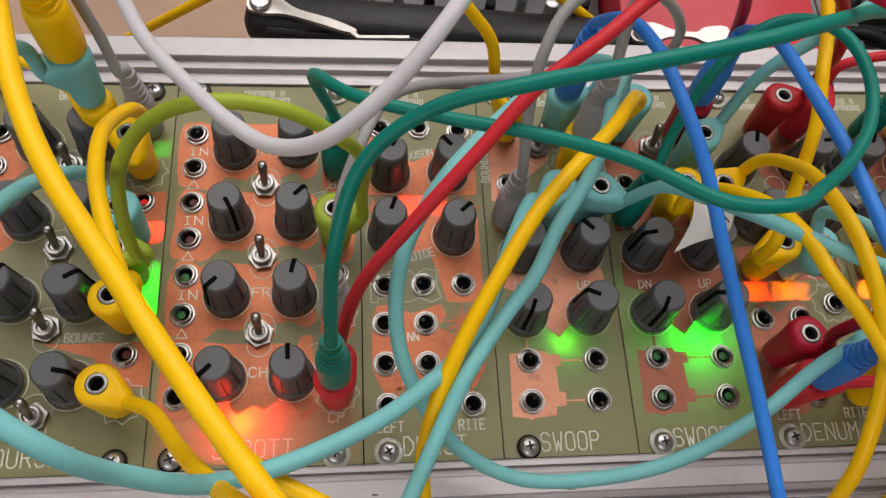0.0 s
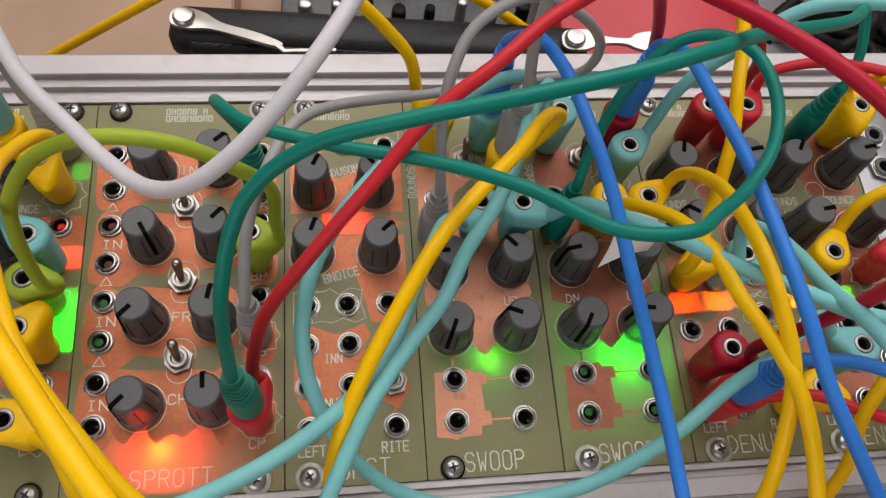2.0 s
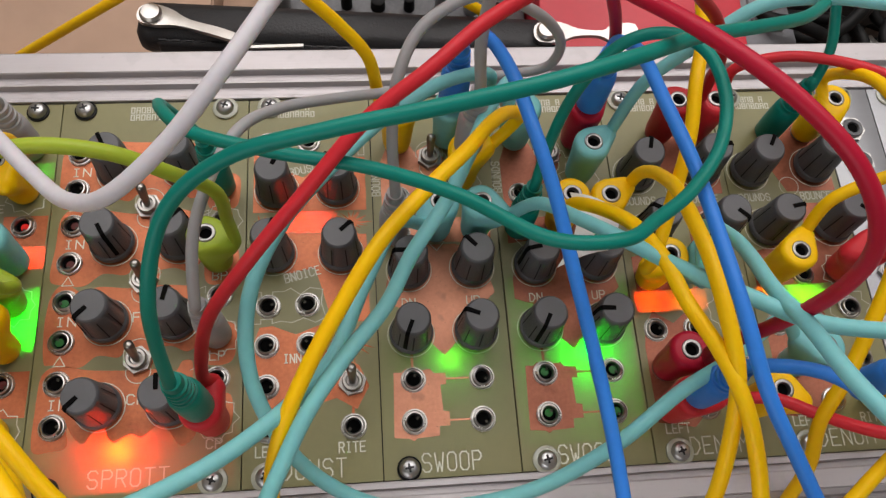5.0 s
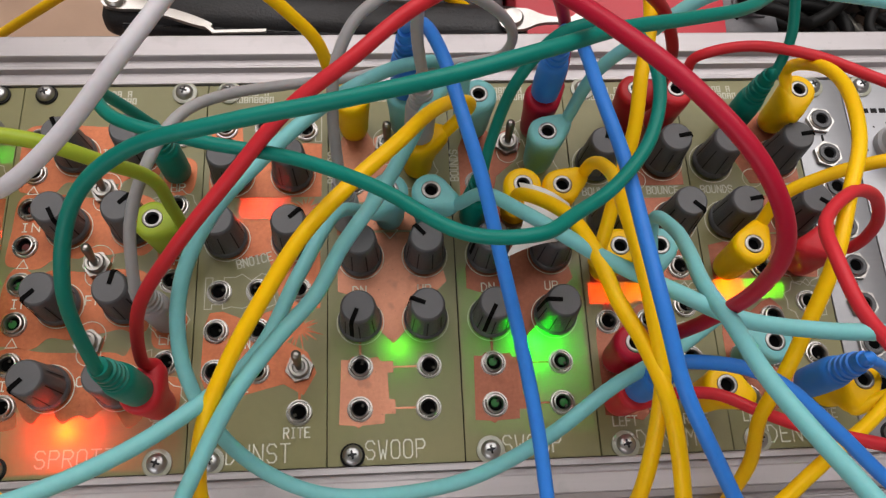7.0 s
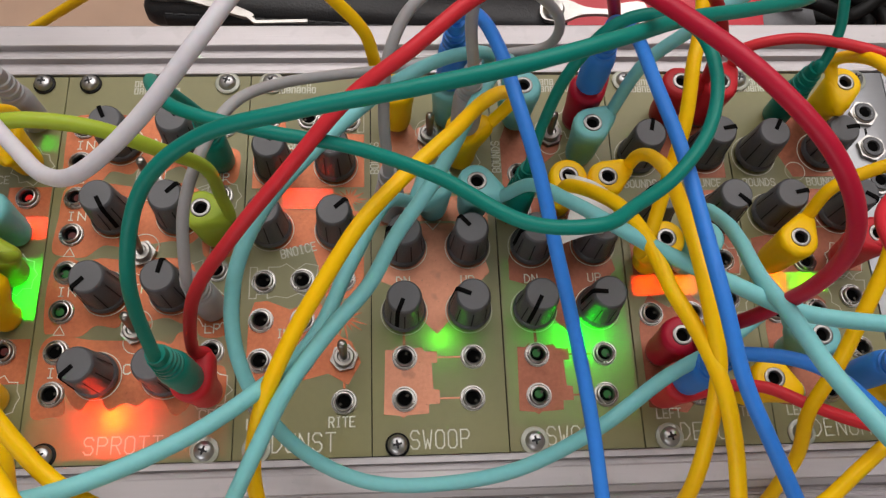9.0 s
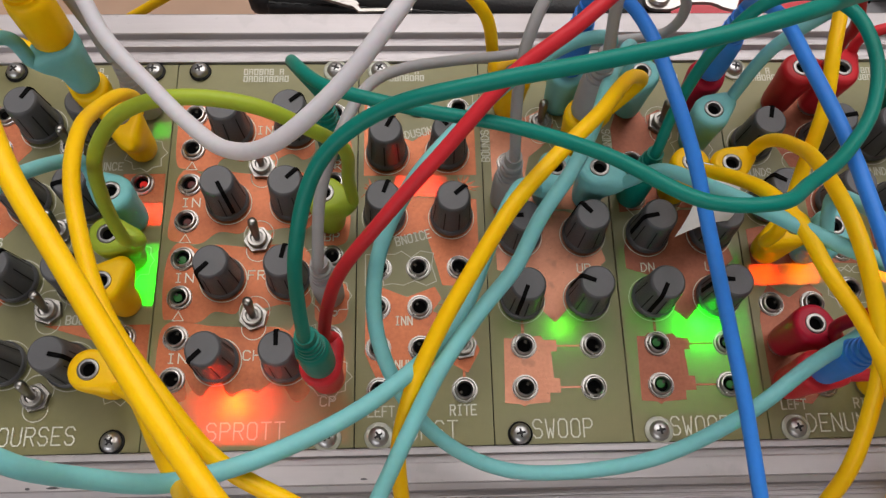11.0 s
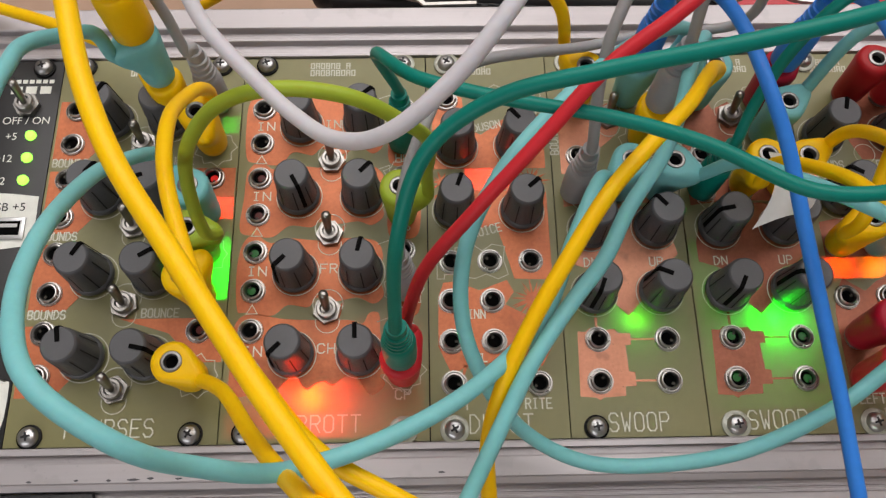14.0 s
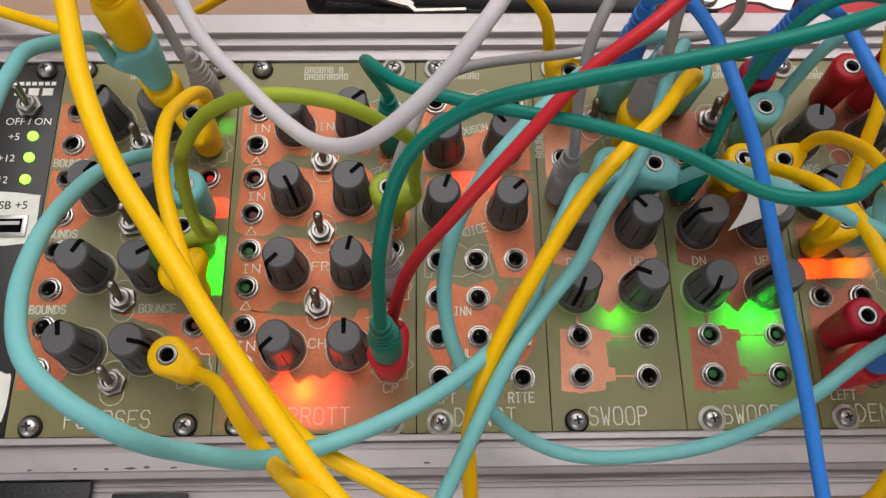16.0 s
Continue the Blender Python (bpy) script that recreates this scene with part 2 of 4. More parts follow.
# ---- the parts of a module ----
def shared(cache, key, build):
    if key not in cache:
        cache[key] = build()
    return cache[key]


MESHES = {}
SOCKET_LAMP = {"red": glow_mat("red_socket_lamp", (0.6, 0.008, 0.005), 0.8), "green": glow_mat("green_socket_lamp", (0.004, 0.25, 0.02), 0.22), "dim": glow_mat("dim_socket_lamp", (0.3, 0.01, 0.006), 0.12)}


def stamp(name, key, build, material, parent, x, y, z=0.0, turn=0.0, smooth=35, label=""):
    """A part on a mesh that alike parts share."""
    def make():
        bm = bmesh.new()
        build(bm)
        me = bpy.data.meshes.new(name)
        bm.normal_update()
        bm.to_mesh(me)
        bm.free()
        me.shade_smooth()
        me.set_sharp_from_angle(angle=radians(smooth))
        for m in material if isinstance(material, (list, tuple)) else [material]:
            me.materials.append(m)
        return me
    ob = new(name, shared(MESHES, key, make))
    ob.parent = parent
    ob.location = V(x, y, z)
    ob.rotation_euler = (0, 0, radians(turn))
    if label:
        tagged(ob, label)
    return ob


def knob_body(bm):
    prof = [(0, 1.2), (6.3, 1.2), (6.75, 1.5), (6.75, 3.0), (6.5, 3.4), (6.15, 3.7), (5.25, 16.6), (4.95, 17.5), (4.5, 17.9), (0, 17.95)]
    seg, rings = 72, []
    for r, z in prof:
        if r < 1e-6:
            rings.append([bm.verts.new(V(0, 0, z))])
            continue
        ring = []
        for k in range(seg):
            a = k * math.tau / seg
            flute = 0.16 if (3.5 < z < 17.0 and k % 9 == 4) else 0.0
            ring.append(bm.verts.new(V((r - flute) * math.cos(a), (r - flute) * math.sin(a), z)))
        rings.append(ring)
    for i, (a, b) in enumerate(zip(rings, rings[1:])):
        for k in range(seg):
            j = (k + 1) % seg
            if len(a) == 1:
                f = bm.faces.new((a[0], b[j], b[k]))
            elif len(b) == 1:
                f = bm.faces.new((a[k], a[j], b[0]))
                f.material_index = 1
            else:
                f = bm.faces.new((a[k], a[j], b[j], b[k]))
                f.material_index = 1 if i >= 7 else 0


def knob_pointer(bm):
    # a raised black line along the cap and down the skirt
    for (r0, z0), (r1, z1) in (((0.6, 18.05), (4.6, 18.25)), ((4.6, 18.25), (5.4, 16.9)), ((5.4, 16.9), (6.25, 5.4))):
        w = 0.62
        q = [V(r0, -w, z0 - 0.5), V(r1, -w, z1 - 0.5), V(r1, w, z1 - 0.5), V(r0, w, z0 - 0.5)]
        up = [V(r0 + 0.12, -w, z0 + 0.18), V(r1 + 0.16, -w, z1 + 0.16), V(r1 + 0.16, w, z1 + 0.16), V(r0 + 0.12, w, z0 + 0.18)]
        a, b = [bm.verts.new(p) for p in q], [bm.verts.new(p) for p in up]
        bm.faces.new(b)
        for k in range(4):
            bm.faces.new((a[k], a[(k + 1) % 4], b[(k + 1) % 4], b[k]))


def knob_shade_strips(bm):
    # flat dark strips along the skirt that paint the flutes' shade
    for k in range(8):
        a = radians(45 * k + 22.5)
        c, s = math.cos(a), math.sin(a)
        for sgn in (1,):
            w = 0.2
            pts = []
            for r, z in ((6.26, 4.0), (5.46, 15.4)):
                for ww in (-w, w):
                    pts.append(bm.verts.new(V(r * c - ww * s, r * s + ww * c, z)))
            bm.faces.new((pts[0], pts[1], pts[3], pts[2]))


def knob(parent, x, y, turn):
    ob = stamp("knob", "knob", knob_body, [KNOB, KNOB_TOP], parent, x, y, 0, turn, 40)
    stamp("pointer", "pointer", knob_pointer, POINTER, ob, 0, 0, 0, 0, 30, "raised black pointer line")
    stamp("groove", "groove", knob_shade_strips, FLUTE_SHADE, ob, 0, 0, 0, 0, 30)
    return ob


def jack_nut(bm):
    lathe(bm, [(3.75, 0.1), (3.75, 0.7), (3.6, 0.95), (3.32, 1.0), (3.18, 0.4), (3.0, 0.4), (2.92, 1.45), (2.75, 1.8), (2.42, 1.9), (2.2, 1.6), (2.05, 1.0), (2.0, 0.1)], seg=32)
    # teeth of the shake-proof washer, and the lips beside the nut's two slots
    for k in range(24):
        a = k * math.tau / 24
        c, s = math.cos(a), math.sin(a)
        m = Matrix.Translation(V(3.76 * c, 3.76 * s, 0.34)) @ Matrix.Rotation(a, 4, "Z") @ Matrix.Diagonal((0.26 * MM, 0.5 * MM, 0.4 * MM, 1))
        bmesh.ops.create_cube(bm, size=1, matrix=m)
    for a in (0.3, 0.3 + math.pi):
        for q in (-0.13, 0.13):
            c, s = math.cos(a + q), math.sin(a + q)
            m = Matrix.Translation(V(3.02 * c, 3.02 * s, 1.1)) @ Matrix.Rotation(a, 4, "Z") @ Matrix.Diagonal((0.75 * MM, 0.24 * MM, 1.1 * MM, 1))
            bmesh.ops.create_cube(bm, size=1, matrix=m)


def jack_hole(bm):
    lathe(bm, [(2.04, 0.2), (0, 0.2)], seg=24)


def jack_spring(bm):
    boxm(bm, -0.45, 0.3, -1.8, -0.9, 0.32, 0.6)


def jack(parent, x, y, turn=0.0, lit=None):
    ob = stamp("jack", "jack", jack_nut, CHROME, parent, x, y, 0, turn, 40)
    stamp("hole", "hole", jack_hole, HOLE, ob, 0, 0, 0, 0, 30, "dark socket opening")
    stamp("contact", "contact", jack_spring, DULLCONTACT, ob, 0, 0, 0, 0, 30)
    if lit:
        stamp("lamp", "socket_lamp_" + lit, lambda q: lathe(q, [(1.25, 0.24), (0.8, 0.3), (0, 0.32)], (0.3, -0.35, 0), seg=16), SOCKET_LAMP[lit], ob, 0, 0, 0, 0, 30, lit + " lamp glowing inside the socket")
    return ob


def hex_jack_nut(bm):
    pts = [(5.0 * math.cos(radians(60 * k)), 5.0 * math.sin(radians(60 * k))) for k in range(6)]
    slab(bm, pts, 0.05, 1.6)
    lathe(bm, [(3.9, 1.6), (3.9, 2.0), (3.6, 2.2)], seg=28)


def hex_jack_bush(bm):
    lathe(bm, [(3.6, 2.2), (3.4, 2.6), (2.2, 2.6), (2.0, 2.3), (1.95, 1.75), (0, 1.75)], seg=28)


def hex_jack(parent, x, y, turn=15.0):
    ob = stamp("jack", "hexjack", hex_jack_nut, CHROME, parent, x, y, 0, turn, 30)
    stamp("bushing", "hexbush", hex_jack_bush, KNOB, ob, 0, 0, 0, 0, 40, "dark plastic socket bushing")
    stamp("hole", "hexhole", lambda q: lathe(q, [(1.95, 1.8), (0, 1.8)], seg=20), HOLE, ob, 0, 0, 0, 0, 30)
    return ob


def toggle_nut(bm):
    pts = [(4.3 * math.cos(radians(60 * k)), 4.3 * math.sin(radians(60 * k))) for k in range(6)]
    slab(bm, pts, 0.05, 1.9)
    lathe(bm, [(3.1, 1.9), (3.1, 3.6), (2.8, 4.0), (2.0, 4.0), (1.7, 3.2), (0, 3.0)], seg=24)


def toggle_lever(bm):
    lathe(bm, [(1.0, -3.0), (1.05, 0.0), (1.5, 8.2), (1.35, 9.2), (0.8, 9.7), (0, 9.8)], (0, 0, 3), Matrix.Rotation(radians(-12), 3, "X"), 16)


def toggle(parent, x, y, turn=10.0):
    ob = stamp("toggle_switch", "toggle", toggle_nut, TOGGLE, parent, x, y, 0, turn, 30)
    stamp("lever", "lever", toggle_lever, TOGGLE, ob, 0, 0, 0, -turn, 40)
    return ob


def screw_head(bm):
    lathe(bm, [(2.9, 0.75), (2.95, 1.2), (2.6, 2.1), (1.9, 2.7), (0.0, 2.95)], seg=28)


def screw_slot_shade(bm):
    # raised dark cross; its colour paints the recess's shade, nothing is cut in
    boxm(bm, -1.3, 1.3, -0.3, 0.3, 2.35, 2.99)
    boxm(bm, -0.3, 0.3, -1.3, 1.3, 2.36, 2.985)
    lathe(bm, [(0.62, 2.5), (0.62, 2.995), (0, 3.0)], seg=8)


def screw_washer(bm):
    lathe(bm, [(3.6, 0.03), (3.6, 0.6), (3.2, 0.85), (2.2, 0.8)], seg=28)


def screw_washer_wide(bm):
    lathe(bm, [(4.2, 0.03), (4.2, 0.7), (3.8, 0.95), (2.2, 0.85)], seg=28)


def screw(parent, x, y, black_washer=True, turn=20.0):
    ob = stamp("screw", "screw", screw_head, STEEL, parent, x, y, 0, turn, 50)
    stamp("slot", "slot", screw_slot_shade, SLOT_SHADE, ob, 0, 0, 0, 0, 30)
    if black_washer:
        stamp("washer", "washerb", screw_washer, BLACK, ob, 0, 0, 0, 0, 40, "black plastic washer")
    else:
        stamp("washer", "washerc", screw_washer_wide, CLEAR, ob, 0, 0, 0, 0, 40, "clear plastic washer")
    return ob


def board(parent, w, material=None):
    bm = bmesh.new()
    g = 0.2
    boxm(bm, g, w - g, 0.1, H - 0.1, -1.6, 0, 0.0)
    low = [f for f in bm.faces if f.normal.z < -0.5]
    bmesh.ops.delete(bm, geom=low, context="FACES")
    return part("board", bm, material or BOARD, parent, smooth=None)


def copper(parent, pts, material=None, smooth_outline=0, name="copper_patch"):
    bm = bmesh.new()
    slab(bm, curvy(pts, smooth_outline) if smooth_outline else pts, 0.0, 0.07)
    return part(name, bm, material or COPPER, parent, smooth=None)


def burst(parent, cx, cy, r, n, seed, material=None):
    """A ragged copper splash: a small core with many thin fingers."""
    rnd = random.Random(seed)
    bm = bmesh.new()
    bm.faces.new([bm.verts.new(V(cx + r * 0.3 * math.cos(k * math.tau / 14), cy + r * 0.3 * math.sin(k * math.tau / 14), 0.112)) for k in range(14)])
    for k in range(n):
        a = (k + rnd.uniform(-0.35, 0.35)) * math.tau / n
        d, q = Vector((math.cos(a), math.sin(a))), Vector((-math.sin(a), math.cos(a)))
        rr, w, bend = r * rnd.uniform(0.6, 1.1), rnd.uniform(0.3, 0.6), rnd.uniform(-0.5, 0.5)
        c = Vector((cx, cy))
        zz = 0.076 + 0.0045 * (k % 8)
        bm.faces.new([bm.verts.new(V(*p, zz)) for p in (c - q * w, c + d * rr * 0.6 - q * (w * 0.6 - bend * 0.4), c + d * rr + q * bend, c + d * rr * 0.6 + q * (w * 0.6 + bend * 0.4), c + q * w)])
    return part("copper_burst", bm, material or COPPER, parent, smooth=None)


def silk(parent, draw):
    bm = bmesh.new()
    PRINT_ON[0] = parent
    draw(bm)
    return part("printed_outline", bm, PRINT, parent, smooth=None)


def maker_bars(bm, x, y):
    """The maker's two lines of lettering, kept as small plain boxes."""
    for row, count in enumerate((8, 9)):
        for k in range(count):
            if row == 0 and k == 6:
                continue
            x0, y0 = x + 0.9 + 1.72 * k, y - 2.75 * row
            line(bm, [(x0, y0), (x0, y0 + 2.0), (x0 + 1.02, y0 + 2.0), (x0 + 1.02, y0)], 0.4, closed=k % 3 != 1)
            if k % 2:
                line(bm, [(x0, y0 + 1.0), (x0 + 1.02, y0 + 1.0)], 0.38)


def led(name, x, y, watts, colour, z=-4.0, r=1.6):
    """A small lamp behind the board."""
    data = bpy.data.lights.new(name, "POINT")
    data.energy, data.color, data.shadow_soft_size = watts, colour, r * MM
    ob = new(name, data)
    ob.location = V(x, y, z)
    return ob


def well(parent, x0, x1, y0, y1, depth=5.0, lining=None):
    """An added, unseen opaque cup behind the board that keeps a lamp's light to one field."""
    bm = bmesh.new()
    boxm(bm, x0, x1, y0, y1, -depth - 1.7, -0.05)
    bmesh.ops.delete(bm, geom=[f for f in bm.faces if f.normal.z > 0.5], context="FACES")
    return part("lamp_cup", bm, lining or WHITEPAPER, parent, smooth=None)


def module(name, x, label):
    ob = empty(name, x, 0, 0)
    return tagged(ob, label, "synth module", "modules in the case")


def knob_rings(bm, spots, r=7.4):
    for x, y in spots:
        line(bm, arc(x, y, r, 0, 360, 40), 0.3)


def toggle_rings(bm, spots):
    for x, y in spots:
        line(bm, arc(x, y + 2.2, 4.6, -20, 200, 22), 0.28)
        line(bm, arc(x, y - 3.2, 3.6, 170, 370, 18), 0.28)


def gear(bm, cx, cy, r, seed, n=9):
    """A jagged printed outline round a socket."""
    rnd = random.Random(seed)
    pts = []
    for k in range(n * 2):
        a = k * math.tau / (n * 2)
        rr = r * (1.0 if k % 2 else 1.22) * rnd.uniform(0.93, 1.05)
        pts.append((cx + rr * math.cos(a), cy + rr * math.sin(a)))
    line(bm, pts, 0.28, closed=True)


# ---- room and table ----
def room():
    bm = bmesh.new()
    boxm(bm, -2500, 2500, -2500, 2500, -900, -830)
    tagged(link("floor", bm, FLOOR), "grey worn floor of a plain room", "floor", kind="structure")
    bm = bmesh.new()
    boxm(bm, -2500, 2500, -2500, 2500, 1750, 1800)
    tagged(link("ceiling", bm, CEIL), "white painted ceiling of the room", "ceiling", kind="structure")
    for nm, b in (("wall_north", (-2500, 2500, 2420, 2500)), ("wall_south", (-2500, 2500, -2500, -2420)), ("wall_east", (2420, 2500, -2420, 2420)), ("wall_west", (-2500, -2420, -2420, 2420))):
        bm = bmesh.new()
        boxm(bm, *b, -830, 1750)
        tagged(link(nm, bm, PAINT), "plain off-white painted room wall", "wall", kind="structure")
    t = tagged(empty("table", 100, 200, -830), "brown table that carries the synth case", "table")
    bm = bmesh.new()
    boxm(bm, -700, 700, -550, 550, 705, 735, 3)
    part("tabletop", bm, TABLE, t)
    for sx in (-640, 640):
        for sy in (-490, 490):
            bm = bmesh.new()
            boxm(bm, sx - 25, sx + 25, sy - 25, sy + 25, 0, 705, 2)
            part("leg", bm, STEEL, t)


room()
TABLE_Z = -95


# ---- the case ----
def case():
    c = tagged(empty("synth_case", 100, 64, TABLE_Z), "silver aluminium case that holds the modules", "case")
    x0, x1 = -250, 330

    def rail(name, sign, base):
        # stepped extrusion: lip, shaded channel, broad flat; the front one steps down to a ribbed ledge
        prof = [(0.3, -8), (0.3, 0.9), (0.8, 1.2), (2.2, 1.2), (2.4, -0.9), (4.2, -0.9), (4.4, 1.4), (4.9, 1.7), (10.0, 1.7), (10.2, 1.3), (10.5, 1.6), (12.1, 1.2), (12.4, -2.5), (13.4, -2.5), (13.6, -1.9), (14.1, -1.9), (14.3, -2.6), (14.9, -2.6), (15.1, -2.0), (15.6, -2.0), (15.8, -2.8), (19.3, -2.8), (19.4, -8)] if sign < 0 else [(0.3, -8), (0.3, 0.7), (0.5, 1.0), (1.4, 1.1), (1.7, 0.8), (2.0, -0.3), (5.3, -0.2), (5.7, 1.7), (5.9, 2.0), (6.5, 2.0), (6.9, 1.7), (7.2, 0.3), (10.0, 0.4), (10.3, 2.5), (10.7, 2.9), (18.0, 3.0), (18.5, 2.7), (18.7, -8)]
        bm = bmesh.new()
        ends = []
        for x in (x0, x1):
            ends.append([bm.verts.new(V(x - 100, base + sign * y - 64, z - TABLE_Z)) for y, z in prof])
        for k in range(len(prof) - 1):
            bm.faces.new((ends[0][k], ends[0][k + 1], ends[1][k + 1], ends[1][k]))
        for e in ends:
            bm.faces.new(e)
        bmesh.ops.recalc_face_normals(bm, faces=bm.faces)
        part(name, bm, ALU, c, "ribbed silver rail", smooth=25)

    rail("rail", 1, H)
    rail("rail", -1, 0)
    for lx0, lx1, ly in ((-63, -33.4, -12.7), (-27.2, -5.4, -16.2)):
        bm = bmesh.new()
        boxm(bm, lx0 - 100, lx1 - 100, ly - 22 - 64, ly - 64, -1.9 - TABLE_Z, 0.2 - TABLE_Z, 0.5)
        part("latch", bm, RUBBER_BLACK, c, "black latch plate on the front edge")
    rnd = random.Random(8)
    for sx, sy, sw in ((-9.4, -9.2, 1.4), (-22, -9.3, 2.6), (-17.5, -9.0, 1.2), (-29, -9.4, 1.0), (-38, -9.3, 0.8), (-51, -9.5, 1.0), (64, -8.8, 1.3), (120, -9.4, 2.0)):
        bm = bmesh.new()
        slab(bm, [(sx - 100 + sw * rnd.uniform(0.6, 1) * math.cos(a), sy - 64 + 0.32 * rnd.uniform(0.5, 1.3) * math.sin(a)) for a in [k * math.tau / 9 for k in range(9)]], 1.69 - TABLE_Z, 1.73 - TABLE_Z)
        part("scuff", bm, DARKMETAL, c)
    bm = bmesh.new()
    boxm(bm, x0 - 100, x1 - 100, H + 14.5 - 64, H + 18.6 - 64, 2, 86.5)
    part("back_side", bm, ALU, c)
    bm = bmesh.new()
    boxm(bm, x0 - 100, x1 - 100, -19.2 - 64, -14.5 - 64, 2, 86.5)
    part("front_side", bm, ALU, c)
    for xa in (x0, x1 - 4):
        bm = bmesh.new()
        boxm(bm, xa - 100, xa + 4 - 100, -19 - 64, H + 19 - 64, 2, 100, 1)
        part("end_side", bm, ALU, c)
    bm = bmesh.new()
    boxm(bm, x0 - 100, x1 - 100, -14 - 64, H + 14 - 64, 0.2, 3)
    part("bottom", bm, BLACKPANEL, c)
    # carrying handle on the back side
    h = part("handle", bmesh_handle(), RUBBER_BLACK, c, "black padded carrying handle", smooth=50)
    h.location = V(97 - 100, 161 - 64, -TABLE_Z)
    h.rotation_euler = (0, 0, radians(-3.8))
    for mirrored in (1, -1):
        bm = bmesh.new()
        handle_bracket(bm, mirrored)
        part("bracket", bm, CHROME, h, "polished metal handle end", smooth=40)


def bmesh_handle():
    bm = bmesh.new()
    boxm(bm, -78, 78, -7.5, 9.5, -17, -3.2, 5)
    boxm(bm, -70, 70, -8.6, -3.4, -17, -6.2, 1.6)
    for k in range(30):
        boxm(bm, -69 + 4.7 * k, -66.4 + 4.7 * k, -7.3, -6.7, -6.4, -5.9)
    return bm


def handle_bracket(bm, s):
    def place(pts):
        return pts if s > 0 else [(143 + (a + 71.5) * 0.9 - 71.5, b * 0.3 + 0.2 * (a + 71.5) * 0.2) for a, b in pts]
    slab(bm, place(curvy([(-76.5, 0), (-75, 4), (-70, 4.6), (-64, 2.6), (-58, -1.2), (-46, -4.4), (-37, -8), (-36.6, -9.6), (-40, -9.8), (-52, -6.4), (-62, -4), (-70, -4.2), (-75, -3)] if s > 0 else [(-77, 0), (-75, 14), (-66, 16), (-58, 6), (-48, 4), (-44, 12), (-34, 14), (-34, -14), (-44, -12), (-50, -4), (-60, -5), (-67, -14), (-75, -13)], 3)), -3.0, -1.3)
    lathe(bm, [(4.0, -1.3), (4.0, -0.4), (3.2, 0.5), (0, 0.8)], (s * -71.5, 0.3, 0), seg=24)
    if s > 0:
        slab(bm, [(-37.6, -8.6), (-35, -11.2), (-17, -9.6), (-17, -10.8), (-35.6, -12.4), (-39, -9.6)], -2.2, -1.2)


case()


# ---- things behind the case ----
def behind():
    bm = bmesh.new()
    boxm(bm, -46, 46, -70, 110, 0, 55, 2)
    b = link("red_box", bm, REDCARD, smooth=30)
    b.location = V(226, 232, TABLE_Z)
    b.rotation_euler = (0, 0, radians(-4))
    tagged(b, "red covered flat box lying behind the case", "box")
    rnd = random.Random(4)
    for gx, gy, w, d, hgt, turn in ((116, 224, 122, 80, 34, -3), (345, 262, 120, 90, 40, 4)):
        g = tagged(empty("instrument_box", gx, gy, TABLE_Z), "black electronic box with metal knobs on the table", "instrument")
        g.rotation_euler = (0, 0, radians(turn))
        bm = bmesh.new()
        boxm(bm, -w / 2, w / 2, -d / 2, d / 2, 0, hgt, 2)
        part("housing", bm, DARKMETAL, g)
        for i in range(8):
            for j in range(4):
                r = rnd.choice((2.6, 3.4, 4.4))
                hh = rnd.uniform(5, 12)
                bm = bmesh.new()
                lathe(bm, [(r, 0), (r * 0.92, hh), (r * 0.6, hh + 0.6), (0, hh + 0.7)], ((i - 3.5) * w / 8.6, (j - 1.5) * d / 4.6, hgt), seg=14)
                part("control", bm, rnd.choice((CHROME, STEEL, BLACK, KNOB_TOP, WHITEPAPER)), g)
    q = tagged(empty("cardboard_box", -117.5, 262, TABLE_Z), "flat brown cardboard box lying closed behind the case", "box")
    bm = bmesh.new()
    boxm(bm, -150, 150, -80, 80, 0, 21.9, 1.5)
    part("body", bm, TABLE, q)
    for f0, f1 in ((-79, -0.6), (0.6, 79)):
        bm = bmesh.new()
        boxm(bm, -149, 149, f0, f1, 22, 24, 0.4)
        part("flap", bm, TABLE, q)
    bm = bmesh.new()
    boxm(bm, 269, 295, 180, 235, 0, 50, 3)
    boxm(bm, 275, 289, 188, 227, 49, 51.5, 1)
    q = link("grey_box", bm, GREYCASE, smooth=30)
    q.location = V(0, 0, TABLE_Z)
    tagged(q, "dark grey plastic box beside a red box", "box")
    # black leads heaped behind the case
    for k in range(16):
        cx, cy = rnd.uniform(290, 380), rnd.uniform(170, 215)
        a0, r0 = rnd.uniform(0, 6.28), rnd.uniform(14, 34)
        z = TABLE_Z + 6 + k * 3.4
        pts = [(cx + (r0 + 5 * math.sin(2 * q)) * math.cos(a0 + q), cy + 0.8 * r0 * math.sin(a0 + q), z + 3 * math.sin(3 * q + k)) for q in [i * 0.55 for i in range(10)]]
        bm = bmesh.new()
        tube(bm, spline(pts, 6), rnd.choice((1.8, 2.4, 3.0)), 10)
        lead = tagged(empty("black_lead", cx, cy, TABLE_Z), "black rubber lead heaped behind the case", "cable", "heap of leads")
        ob = part("lead_jacket", bm, BLACK, lead, smooth=60)
        ob.location = -lead.location
        if k % 2:
            bm = bmesh.new()
            lathe(bm, [(0, 0), (2.6, 0), (2.6, 9), (1.4, 10), (1.4, 17), (0, 18)], pts[0], Matrix.Rotation(1.3, 3, "X") @ Matrix.Rotation(a0, 3, "Y"), 14)
            ob = part("metal_plug", bm, CHROME, lead, "nickel metal plug")
            ob.location = -lead.location
    bm = bmesh.new()
    boxm(bm, -60, 60, -45, 45, 0, 0.4)
